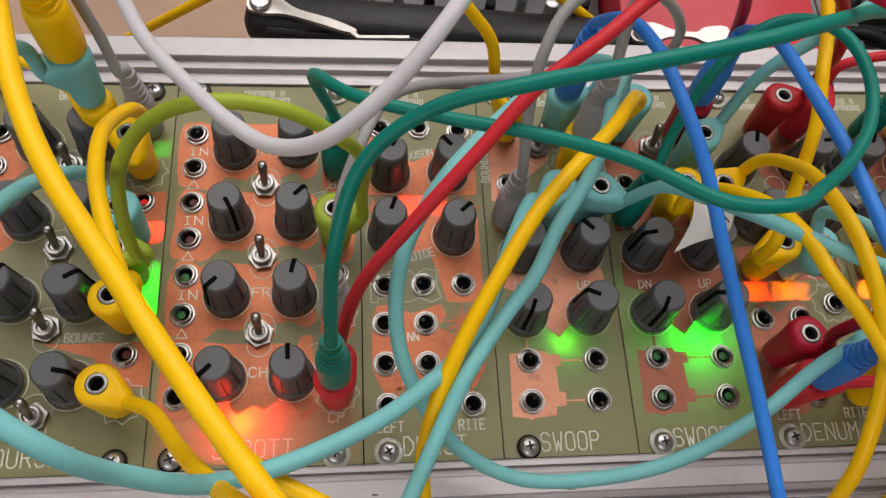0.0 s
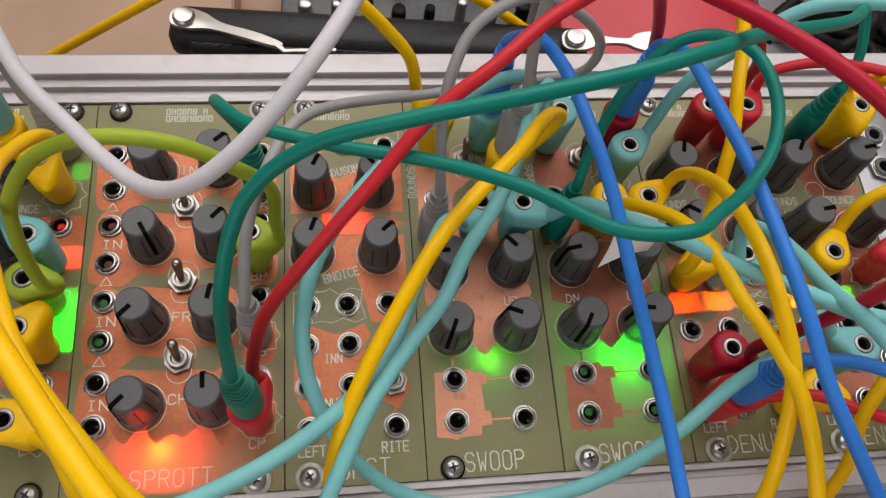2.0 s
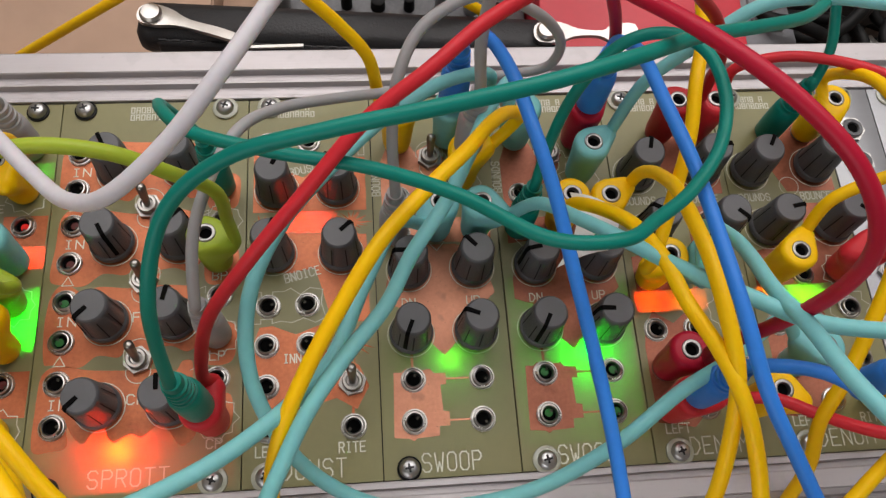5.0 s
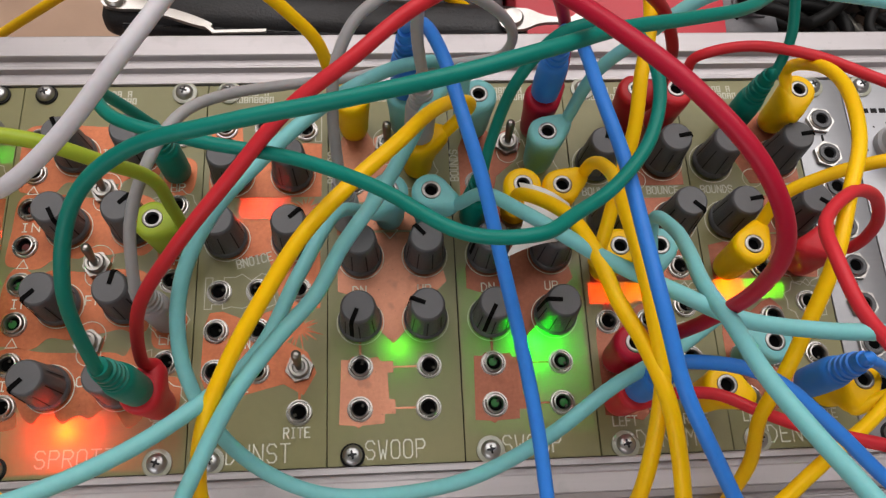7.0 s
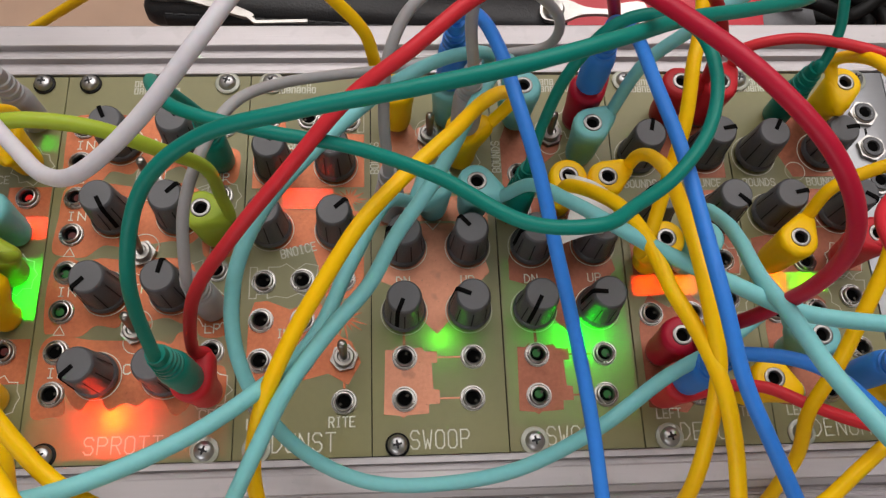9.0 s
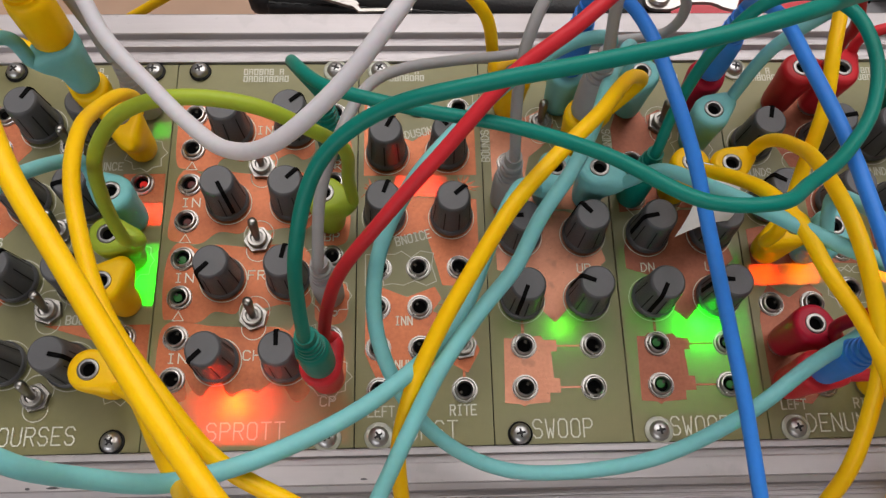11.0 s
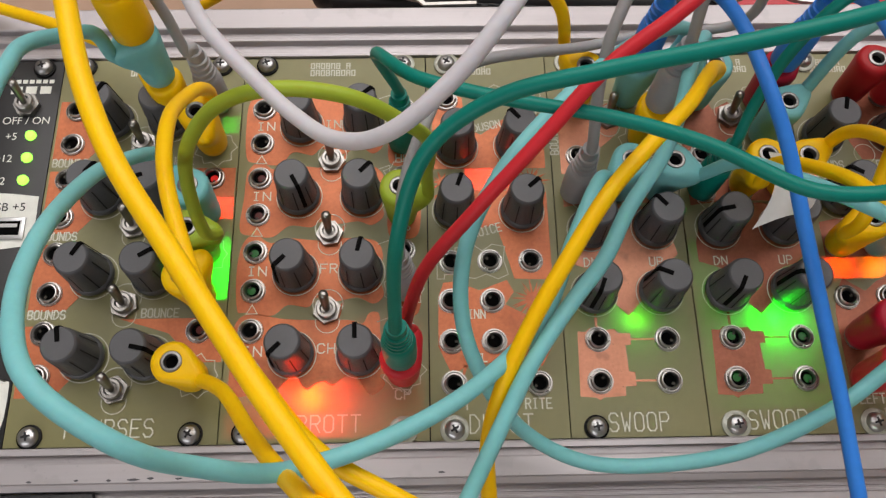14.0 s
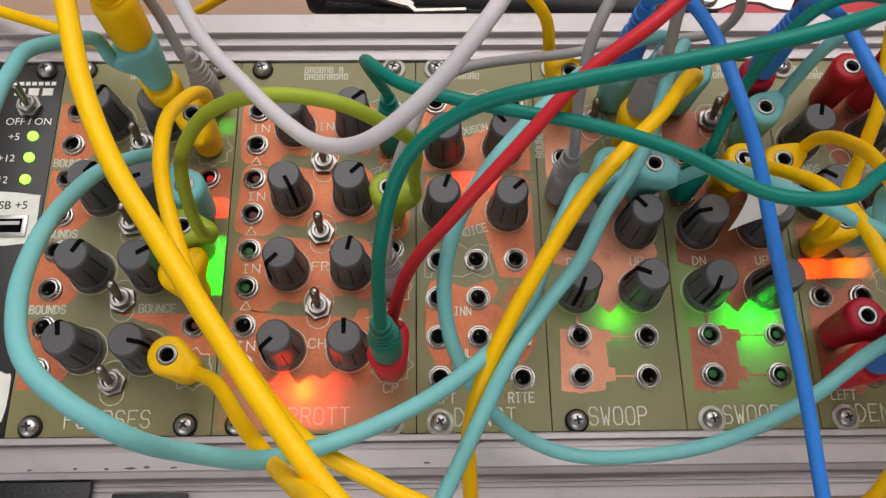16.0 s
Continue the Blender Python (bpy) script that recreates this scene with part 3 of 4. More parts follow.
    p = link("paper_sheet", bm, WHITEPAPER)
    p.location = V(300, 360, TABLE_Z + 0.1)
    tagged(p, "white paper sheet lying on the table", "paper")


# ---- modules ----
GREEN, ORANGE, AMBER, LIMEY = (0.001, 1.0, 0.004), (1.0, 0.008, 0.0), (1.0, 0.15, 0.0), (0.2, 1.0, 0.002)


def power_module(x):
    m = module("power_module", x, "black power module with switch and green lamps")
    w = 30.3
    bm = bmesh.new()
    boxm(bm, 0.15, w, 0.1, H - 0.1, -2, 0, 0.2)
    part("front_panel", bm, BLACKPANEL, m)
    toggle(m, 20.6, 111.0, 0)
    text_mesh("switch_words", "OFF / ON", 13.0, 104.4, 2.7, SILK, m, 0.15)
    for k, (word, y) in enumerate((("+5", 100.0), ("+12", 92.0), ("-12", 84.0))):
        text_mesh("voltage_words", word, 14.8 - 2.2 * (len(word) == 3), y - 1.4, 2.7, SILK, m, 0.15)
        bm = bmesh.new()
        lathe(bm, [(1.75, 0), (1.75, 0.6), (1.3, 1.4), (0, 1.8)], (23.2, y, 0), seg=20)
        part("lamp", bm, glow_mat("green_lamp", (0.35, 1.0, 0.08), 2.2), m, "lit green lamp")
    bm = bmesh.new()
    slab(bm, curvy([(8, 61.5), (27, 61.5), (29, 63.5), (29, 76.5), (27, 78.5), (8, 78.5)], 3), 0.02, 0.1)
    part("white_frame", bm, SILK, m)
    text_mesh("usb_words", "USB +5", 13.2, 73.4, 2.9, BLACK, m, 0.2)
    bm = bmesh.new()
    boxm(bm, 12, 26.5, 63.5, 71, 0.1, 0.9, 0.3)
    boxm(bm, 13, 25.5, 64.5, 70, 0.3, 1.0)
    u = part("usb_socket", bm, STEEL, m, "metal usb socket")
    bm = bmesh.new()
    boxm(bm, 13.4, 25.1, 64.9, 69.6, 0.9, 1.06)
    part("opening", bm, HOLE, u)
    bm = bmesh.new()
    boxm(bm, 14.2, 24.3, 67.5, 68.7, 1.0, 1.15)
    part("tongue", bm, STEEL, u)
    # the maker's mark as plain bars, and the small mark low on the panel
    for bx0, bx1, by0, by1 in [(13 + 2.2 * k, 14.6 + 2.2 * k, 119.8, 121.2) for k in range(7)] + [(14 + 4.8 * k, 17.6 + 4.8 * k, 115.8, 118.6) for k in range(3)]:
        bm = bmesh.new()
        boxm(bm, bx0, bx1, by0, by1, 0.02, 0.1)
        part("white_mark", bm, SILK, m)
    bm = bmesh.new()
    slab(bm, [(24.5, 38), (29, 46), (29, 38)], 0.02, 0.1)
    part("white_mark", bm, SILK, m)
    bm = bmesh.new()
    slab(bm, curvy([(24, 5), (29, 5), (29.6, 18), (28, 19), (25, 19)], 3), 0.02, 0.1)
    part("white_mark", bm, SILK, m)
    screw(m, 24, 125.4)


def four_module(x):
    m = module("oscillator_module", x, "olive circuit board module with copper patches and eight knobs")
    board(m, 61)
    kn = [(19.6, 104.5), (19.6, 77.5), (19.6, 51.3), (19.8, 25.9), (38.0, 104.5), (38.0, 77.5), (38.4, 51), (38.8, 25.2)]
    for (a, b), t in zip(kn, (60, 50, 60, 100, 60, 200, 30, -12)):
        knob(m, a, b, t)
    for y in (109.0, 96.5, 83.9, 70.8, 58.6, 45.7, 33.3, 20.2):
        jack(m, 6.9, y, y * 7)
    jack(m, 53.4, 83.9, 20, "red")
    jack(m, 53.0, 33.6, 70, "dim")
    for y in (96, 67.5, 41.9, 16.0):
        toggle(m, 30.2, y, y)
    for k, y in enumerate((91, 65.5, 40.3, 14.2)):
        copper(m, [(1, y), (1, y + 21.5), (9 + k % 2, y + 21.5), (13, y + 14), (16.8, y + 5.5), (12.2, y)])
        copper(m, [(13.5, y + 13.6), (17, y + 13.2), (17, y + 13.9), (13.5, y + 14.3)], name="copper_track")
    copper(m, [(47, 77.5), (47, 87.6), (60.4, 87.6), (60.4, 77.5)])
    copper(m, [(29, 37.6), (60.4, 37.6), (60.4, 24), (54, 24), (50, 27), (44, 33)])
    copper(m, [(44, 100.3), (47.5, 101.8), (47.5, 102.5), (44, 101.0)], name="copper_track")

    def draw(bm):
        knob_rings(bm, kn)
        toggle_rings(bm, [(30.2, y) for y in (96, 67.5, 41.9, 16.0)])
        for y in (89.0, 63.6, 38.3):
            strokes(bm, "BOUNDS", 1.4, y - 0.4, 2.6, 1.95)
        strokes(bm, "BOUNCE", 35.4, 38.0, 2.6, 1.95)
        strokes(bm, "BOUNCE", 35.4, 89.0, 2.6, 1.95)
        strokes(bm, "FOURSES", 17.3, 2.6, 5.0, 3.75)
        gear(bm, 53.2, 20.0, 5.6, 1)
        gear(bm, 53.2, 95.0, 5.6, 2)
        gear(bm, 53.2, 58.0, 5.6, 3)
        maker_bars(bm, 22, 125.0)
    silk(m, draw)
    for a, b in ((7.5, 3), (53.2, 3), (7.5, 125.5), (53.2, 125.5)):
        screw(m, a, b, True, a + b)
    well(m, 47.5, 60.6, 69.8, 77.2, 6.0, BLACKPANEL)
    led("lamp_red", x + 55.5, 73.6, 0.026, ORANGE, -4.8)
    well(m, 53.2, 60.6, 43.5, 63.5, 6.0, BLACKPANEL)
    led("lamp_green", x + 57.2, 50.5, 0.045, GREEN, -4.8)
    well(m, 55.0, 60.6, 100.2, 106.4, 6.0, BLACKPANEL)
    led("lamp_green", x + 57.6, 103.2, 0.0015, GREEN, -4.0)


def filter_module(x):
    m = module("filter_module", x, "olive circuit board module with rounded copper islands")
    board(m, 61)
    kn = [(20.2, 102.3), (40.5, 103.0), (20.3, 76.9), (40.5, 76.8), (20.3, 51.4), (40.5, 51.3), (20.2, 25.8), (40.4, 25.6)]
    for (a, b), t in zip(kn, (115, 40, -62, 45, 225, 78, 225, 92)):
        knob(m, a, b, t)
    rows = [20.6 + 12.58 * k for k in range(8)]
    for y, lit in zip(rows, (None, None, "green", "green", "dim", "dim", None, None)):
        jack(m, 7.5, y, y * 5, lit)
    for y in (83.6, 58.3, 32.4, 108.8):
        jack(m, 53.4, y, y * 3)
    for y in (89.2, 64.0, 39.1):
        toggle(m, 30.4, y, y * 2)
    blob = [(2.6, 66), (2.2, 77), (3.2, 86.5), (7, 89), (12, 87.4), (17, 88.6), (27, 87.8), (36, 88.4), (45, 87), (47.5, 82), (46.5, 75), (47, 69.5), (44, 67), (39, 68.8), (33, 67), (27, 69), (24, 66), (18, 67), (13, 63.6), (6, 63.8)]
    rnd = random.Random(9)
    for dy in (25.4, 0, -25.4):
        copper(m, [(a + rnd.uniform(-0.6, 0.6), b + dy + rnd.uniform(-0.6, 0.6)) for a, b in blob], smooth_outline=5)
        copper(m, [(49, 63.5 + dy), (48.4, 70), (50, 75 + dy), (54, 76 + dy), (58.4, 74 + dy), (58.8, 68 + dy), (57.5, 63.2 + dy), (53, 62 + dy)] if dy == 0 else [(49, 63.5 + dy), (48.6, 70 + dy), (50, 75 + dy), (54, 76 + dy), (58.4, 74 + dy), (58.8, 68 + dy), (57.5, 63.2 + dy), (53, 62 + dy)], smooth_outline=5)
        copper(m, [(33, 62.5 + dy), (34.4, 66.8 + dy), (35.4, 67.4 + dy), (34.0, 62.2 + dy)], name="copper_track")
    copper(m, [(2.4, 14.5), (2.2, 26), (3, 36), (8, 38.6), (16, 37), (26, 36.4), (37, 36.2), (41, 35), (43, 38.4), (46, 38), (46.4, 32), (48.5, 27), (52, 28), (57.5, 27.5), (58.2, 20), (56, 16.5), (52, 17.0), (48, 19.6), (46.4, 19), (47.9, 17.2), (46.9, 15.2), (44.4, 13.5), (42.6, 14.5), (40.5, 17.7), (38.2, 20.1), (35.6, 18.8), (32.6, 16.5), (29.8, 17.6), (27.3, 16.8), (25.1, 15.4), (23, 17.2), (22.2, 19.3), (19.8, 19.5), (18.1, 17.9), (16.5, 15.7), (13.7, 17.3), (10.5, 22.2), (12, 15.2), (7, 13.8)], smooth_outline=4)

    def draw(bm):
        knob_rings(bm, kn, 7.2)
        toggle_rings(bm, [(30.4, y) for y in (89.2, 64.0, 39.1)])
        for k in range(4):
            y = rows[0] + 25.16 * k
            strokes(bm, "IN", 5.4, y + 5.0, 2.8, 3.4)
            if k:
                line(bm, [(5.8, y - 7.2), (9.2, y - 7.2), (7.5, y - 4.4)], 0.28, closed=True)
            strokes(bm, ("CH", "FR", "", "IN")[k], 27.8, y + 5.6, 2.8, 3.0)
        for word, y in (("CP", 12.2), ("LP", 38.2), ("BP", 63.8), ("HP", 89.0)):
            strokes(bm, word, 51.0, y, 2.7, 2.6)
        strokes(bm, "SPROTT", 18.7, 3.0, 4.8, 3.9)
        for y in (26, 51, 77, 103):
            line(bm, [(45.5, y + 9.5), (49, y + 10.8), (49, y + 8.6)], 0.28)
        for y in (rows[0], rows[2], rows[5]):
            gear(bm, 53.4, y, 5.4, int(y))
        maker_bars(bm, 21.4, 124.4)
    silk(m, draw)
    for a, b, blk in ((7.5, 3, True), (53.2, 3, False), (7.5, 125.5, True), (53.2, 125.5, False)):
        screw(m, a, b, blk, a * 3)
    well(m, 2, 59, 1.5, 36, 14, BLACKPANEL)
    led("lamp_red", x + 26.4, 13.0, 0.075, (1.0, 0.02, 0.0), -3.4)


def noise_module(x):
    m = module("noise_module", x, "narrow olive board module with spiky copper bursts")
    w = 40.64
    board(m, w)
    kn = [(9.6, 93.8), (29.2, 94.2), (8.8, 71.6), (29.9, 71.1)]
    for (a, b), t in zip(kn, (62, 130, 70, 42)):
        knob(m, a, b, t)
    for a, b in ((6.8, 111.5), (33.4, 110.5), (20, 111.5), (7.2, 54.2), (19.2, 54.3), (31.9, 54.3), (6.8, 41.7), (19.5, 41.6), (6.9, 29.1), (19.6, 28.9), (7.3, 16.4), (32.4, 16.1)):
        jack(m, a, b, a * 9 + b)
    toggle(m, 32.4, 29.2, 12)
    copper(m, [(2, 86.2), (2, 113), (5, 115), (12, 112.5), (13, 101), (18, 98.5), (25, 104), (33, 106), (38.5, 105.5), (38.5, 86.2)])
    copper(m, [(2.4, 77), (12, 78.8), (38.2, 77.6), (38.4, 48.2), (26.6, 48.6), (24, 58.5), (21.6, 66.5), (14, 65), (7, 65.5), (2.6, 69)])
    copper(m, [(3, 43), (4.6, 47.6), (8.4, 48), (15.6, 45), (24.2, 48.2), (26.2, 44.4), (23.4, 40.4), (34.6, 34.4), (37.4, 28), (33.6, 21.2), (27.6, 24.8), (14, 21.4), (10.4, 21.2), (6.8, 18.8), (2.8, 27.6)])
    for a, b, r, n in ((4.6, 81.5, 4.4, 13), (33.5, 81.8, 6.6, 17), (32.0, 42.0, 7.6, 19)):
        burst(m, a, b, r, n, int(a * 7))
    copper(m, [(9.6, 18.5), (10.4, 18.5), (11.4, 22), (10.4, 22)], name="copper_track")
    copper(m, [(32.0, 18.5), (32.8, 18.5), (32.8, 22), (32.0, 22)], name="copper_track")

    def draw(bm):
        knob_rings(bm, kn, 7.2)
        strokes(bm, "BNOICE", 12.6, 61.8, 2.8, 1.95, turn=14)
        strokes(bm, "BDUSON", 14.0, 99.2, 2.6, 1.9, turn=12)
        strokes(bm, "INN", 12.0, 36.2, 2.6, 1.9)
        strokes(bm, "NUL", 12.0, 22.8, 2.4, 1.9)
        strokes(bm, "RITE", 28.0, 8.8, 2.9, 2.05)
        strokes(bm, "LEFT", 4.0, 8.8, 2.9, 2.05)
        strokes(bm, "DUNST", 11.6, 2.0, 5.2, 3.9)
        line(bm, [(2.8, 48.8), (2.8, 59), (5, 59), (5, 57.6), (8.5, 57.6), (8.5, 59), (12, 59), (14, 60), (17, 57.8), (20, 60), (24, 59.2), (23.4, 55), (24.8, 50), (21.6, 48.6), (18, 50.2), (14.5, 48.8), (11, 49.4), (8.4, 48.8), (8.4, 50.2), (5, 50.2), (5, 48.8)], 0.28, closed=True)
        line(bm, [(12, 114), (16, 116.5), (19, 115), (23, 117.4), (28, 115), (31, 117), (38.4, 116.6), (38.4, 106.4), (36.4, 106.4), (36.4, 108)], 0.28)
        maker_bars(bm, 6.2, 124.4)
    silk(m, draw)
    screw(m, 7.1, 3, False, 30)
    screw(m, 7.1, 125.5, False, 60)
    well(m, 12.0, 28.6, 78.9, 86.1, 6.0, BLACKPANEL)
    led("lamp_red", x + 19.0, 82.4, 0.03, ORANGE, -5.0)


def swoop_module(x, dark, watts):
    m = module("envelope_module", x, "narrow olive board module with tarnished copper shapes" if dark else "narrow olive board module with bright copper shapes")
    cop = COPPER_DARK if dark else COPPER_PALE
    board(m, 40.64)
    kn = [(10.6, 64.4), (30.9, 64.6), (10.2, 43.3), (30.4, 43.5)]
    for (a, b), t in zip(kn, ((178, 132, 248, 158) if not dark else (190, 150, 242, 176))):
        knob(m, a, b, t)
    for a, b in ((9.8, 16.4), (30.3, 16.2), (10.1, 29.0), (31.0, 28.8), (8.6, 90.2), (33, 77.6), (20, 77.4), (8, 77.2)):
        jack(m, a, b, a * 13 + b, "green" if dark and b < 30 else None)
    toggle(m, 19.8, 104.2, 20)
    copper(m, [(3.6, 12), (4.2, 31.6), (6.6, 31.4), (7.8, 32.6), (10.2, 31.6), (15.4, 32.2), (16.2, 30.8), (20.0, 30.8), (20.0, 27.2), (18.2, 27.2), (18.6, 19.2), (20.4, 19.0), (20.4, 14.8), (17.2, 14.8), (17.0, 12), (10.4, 11.6), (9.4, 10.8), (8.2, 11.6)], cop)
    copper(m, [(20.0, 28.6), (20.0, 29.2), (27.4, 29.2), (27.4, 28.6)], cop, name="copper_track")
    copper(m, [(20.4, 16.1), (20.4, 16.7), (27.0, 16.7), (27.0, 16.1)], cop, name="copper_track")
    copper(m, [(9.6, 32.2), (9.6, 37), (10.4, 37), (10.4, 32.2)], cop, name="copper_track")
    copper(m, [(3.2, 53.4), (3.2, 60), (6, 70), (14, 73), (26, 73), (34, 70), (37.6, 56), (34, 52.6), (29, 51), (27, 45), (24.4, 40.6), (20.3, 36.2), (16.2, 40.4), (13.6, 46), (10.4, 51)], cop)
    copper(m, [(3, 72.4), (3, 81.4), (14, 81.4), (26, 82.6), (38, 81.6), (38, 72.6), (26, 73.8), (14, 73.8)], cop)
    copper(m, [(3, 84), (3, 103), (6.4, 112), (11, 114), (14.6, 107), (20, 110), (24.6, 104.6), (22, 98), (15.4, 92.4), (13.4, 84)], cop)

    def draw(bm):
        knob_rings(bm, kn, 7.2)
        toggle_rings(bm, [(19.8, 104.2)])
        strokes(bm, "SWOOP", 11.4, 1.8, 5.2, 3.7)
        strokes(bm, "DN", 8.0, 52.2, 2.7, 2.4)
        strokes(bm, "UP", 28.4, 52.2, 2.7, 2.4)
        strokes(bm, "BOUNDS", 2.6, 91.0, 2.6, 2.0, turn=90)
        for a, b in ((8, 72), (20, 72), (33, 72)):
            line(bm, [(a - 2.6, b + 1.8), (a + 2.6, b + 1.8), (a, b - 1.2)], 0.26, closed=True)
        gear(bm, 29.6, 109.5, 6, 5)
        gear(bm, 29.6, 94.6, 6, 8)
        maker_bars(bm, 12.4, 124.4)
    silk(m, draw)
    screw(m, 7.5, 3, not dark, 10)
    screw(m, 7.5, 125.5, False, 40)
    well(m, 1.2, 39.4, 8, 60, 14, BLACKPANEL)
    led("lamp_green", x + (21.5 if not dark else 23.8), 35.0, watts, (0.11, 1.0, 0.001) if not dark else GREEN, -3.6 if not dark else -2.4)


def denum_module(x, flip):
    m = module("random_module", x, "narrow olive board module half hidden under patch cables")
    board(m, 40.64)
    kn = [(8.4, 96.0), (31.6, 97.0), (10.4, 74.4), (33.0, 74.6)]
    for (a, b), t in zip(kn, ((75, 10, 150, -45) if not flip else (60, 8, 10, -35))):
        knob(m, a, b, t)
    for a, b in ((6.6, 41), (19.6, 41), (32.4, 58.6), (32.2, 45.6), (6.8, 57.8), (19, 57.6), (7.2, 15.6), (19.0, 28.2), (31.7, 15.8), (7.2, 28.4), (31.6, 28.6), (18.6, 111), (31.4, 111), (19.0, 15.8)):
        jack(m, a, b, a * 11 + b)
    copper(m, [(2.6, 12), (2.4, 36), (3.4, 42), (6.6, 47.4), (9.6, 45), (12.8, 43), (17, 46.2), (20, 47.4), (23.4, 44), (22.8, 30), (24, 20), (14, 10)], COPPER_DARK)
    copper(m, [(2.6, 54.2), (2.6, 66), (12, 68), (23, 66.5), (23, 69.4), (38, 69.4), (38, 54), (26, 54.4), (12, 54.2)], COPPER_DARK)
    copper(m, [(21, 88), (38.4, 88), (38.4, 104), (35, 114), (26, 116), (16, 112), (16.4, 98)], COPPER_DARK)
    copper(m, [(24, 70), (38.4, 70), (38.4, 83.4), (24, 83.4)], COPPER_DARK)

    def draw(bm):
        knob_rings(bm, kn, 7.4)
        strokes(bm, "BOUNDS", 3.4, 84.8, 2.6, 1.9)
        strokes(bm, "BOUNCE", 25.4, 84.8, 2.6, 1.9)
        strokes(bm, "LEFT", 4.6, 8.6, 2.8, 2.0)
        strokes(bm, "RITE", 26.6, 8.6, 2.8, 2.0)
        strokes(bm, "DENUM", 11.4, 2.0, 5.0, 3.8)
        gear(bm, 32.0, 46.0, 6, 15)
        gear(bm, 32.4, 58.0, 5.6, 17)
        line(bm, arc(22, 90, 3.4, 0, 360, 24), 0.26)
        maker_bars(bm, 6.0, 124.0)
    silk(m, draw)
    screw(m, 7.5, 3, False, 15)
    screw(m, 7.5, 125.5, False, 75)
    well(m, 1.6, 11.6, 47.2, 54.0, 6.0, BLACKPANEL)
    well(m, 12.2, 25.4, 47.2, 54.0, 6.0, BLACKPANEL)
    led("lamp_amber", x + 6.4, 50.5, 0.026, (1.0, 0.03, 0.0) if not flip else AMBER, -5.0)
    led("lamp_lime", x + 18.0, 50.4, 0.014, AMBER if not flip else LIMEY, -5.0)


def steel_modules(x):
    m = module("jack_module", x, "brushed grey metal module with a column of sockets")
    bm = bmesh.new()
    boxm(bm, 0.15, 19.9, 0.1, H - 0.1, -2, 0.2, 0.2)
    part("front_panel", bm, GREYPANEL, m)
    for y in (111.3, 98.0, 85.4, 71, 57, 44, 31, 18):
        hex_jack(m, 9.4, y, y)
    for a, b in ((111, 98), (85, 71), (57, 44)):
        bm = bmesh.new()
        boxm(bm, 9.0, 9.8, b + 5, a - 5, 0.2, 0.28)
        part("printed_line", bm, BLACK, m)
    screw(m, 9.4, 3)
    screw(m, 9.4, 125.3, False)
    m = module("control_module", x + 20.1, "brushed grey metal module with grey knobs")
    bm = bmesh.new()
    boxm(bm, 0.15, 45, 0.1, H - 0.1, -2, 0.2, 0.2)
    part("front_panel", bm, GREYPANEL, m)
    for a, b, t in ((14, 101, 100), (14, 76, 60), (14, 50, 20), (34, 101, 100), (34, 76, 60)):
        stamp("knob", "greyknob", lambda q: lathe(q, [(7, 0.4), (7, 3), (6, 4), (5.6, 15), (5, 16), (0, 16.2)], seg=32), COL["grey"], m, a, b, 0, t, 40, "light grey plastic knob")
    for a, b in ((8, 20), (22, 20), (36, 20), (8, 34)):
        hex_jack(m, a, b, a)
    bm = bmesh.new()
    for k in range(5):
        boxm(bm, 6 + 3.2 * k, 8.4 + 3.2 * k, 114.5, 116.3, 0.2, 0.28)
    for a in range(9):
        q = radians(-40 + a * 32.5)
        boxm(bm, 14 + 9.4 * math.cos(q) - 0.3, 14 + 9.4 * math.cos(q) + 0.3, 101 + 9.4 * math.sin(q) - 0.3, 101 + 9.4 * math.sin(q) + 0.3, 0.2, 0.28)
    part("dark_lettering", bm, BLACK, m)
    screw(m, 7.5, 125.3, False)
    screw(m, 7.5, 3)


power_module(-91.4)
four_module(-61.0)
filter_module(0.0)
noise_module(61.0)
swoop_module(101.6, False, 0.0045)
swoop_module(142.24, True, 0.045)
denum_module(182.9, False)
denum_module(223.5, True)
steel_modules(264.2)


# ---- patch cables ----
def frame_along(pts):
    out = []
    for k in range(len(pts)):
        d = (pts[min(k + 1, len(pts) - 1)] - pts[max(k - 1, 0)]).normalized()
        out.append(d)
    return out


def spline(pts, n=10):
    pts = [Vector(p) for p in pts]
    P = [2 * pts[0] - pts[1], *pts, 2 * pts[-1] - pts[-2]]
    out = []
    for i in range(1, len(P) - 2):
        a, b, c, d = P[i - 1 : i + 3]
        for s in range(n):
            t = s / n
            out.append(0.5 * (2 * b + (c - a) * t + (2 * a - 5 * b + 4 * c - d) * t * t + (3 * b - a - 3 * c + d) * t ** 3))
    out.append(P[-2].copy())
    return out


def tube(bm, pts, r, seg=14):
    dirs = frame_along(pts)
    u = dirs[0].orthogonal().normalized()
    rings = []
    for p, d in zip(pts, dirs):
        u = (u - d * u.dot(d)).normalized()
        v = d.cross(u)
        rr = r(p) if callable(r) else r
        rings.append([bm.verts.new((p + (u * math.cos(k * math.tau / seg) + v * math.sin(k * math.tau / seg)) * rr) * MM) for k in range(seg)])
    for a, b in zip(rings, rings[1:]):
        for k in range(seg):
            bm.faces.new((a[k], a[(k + 1) % seg], b[(k + 1) % seg], b[k]))
    bm.faces.new(rings[0][::-1])
    bm.faces.new(rings[-1])


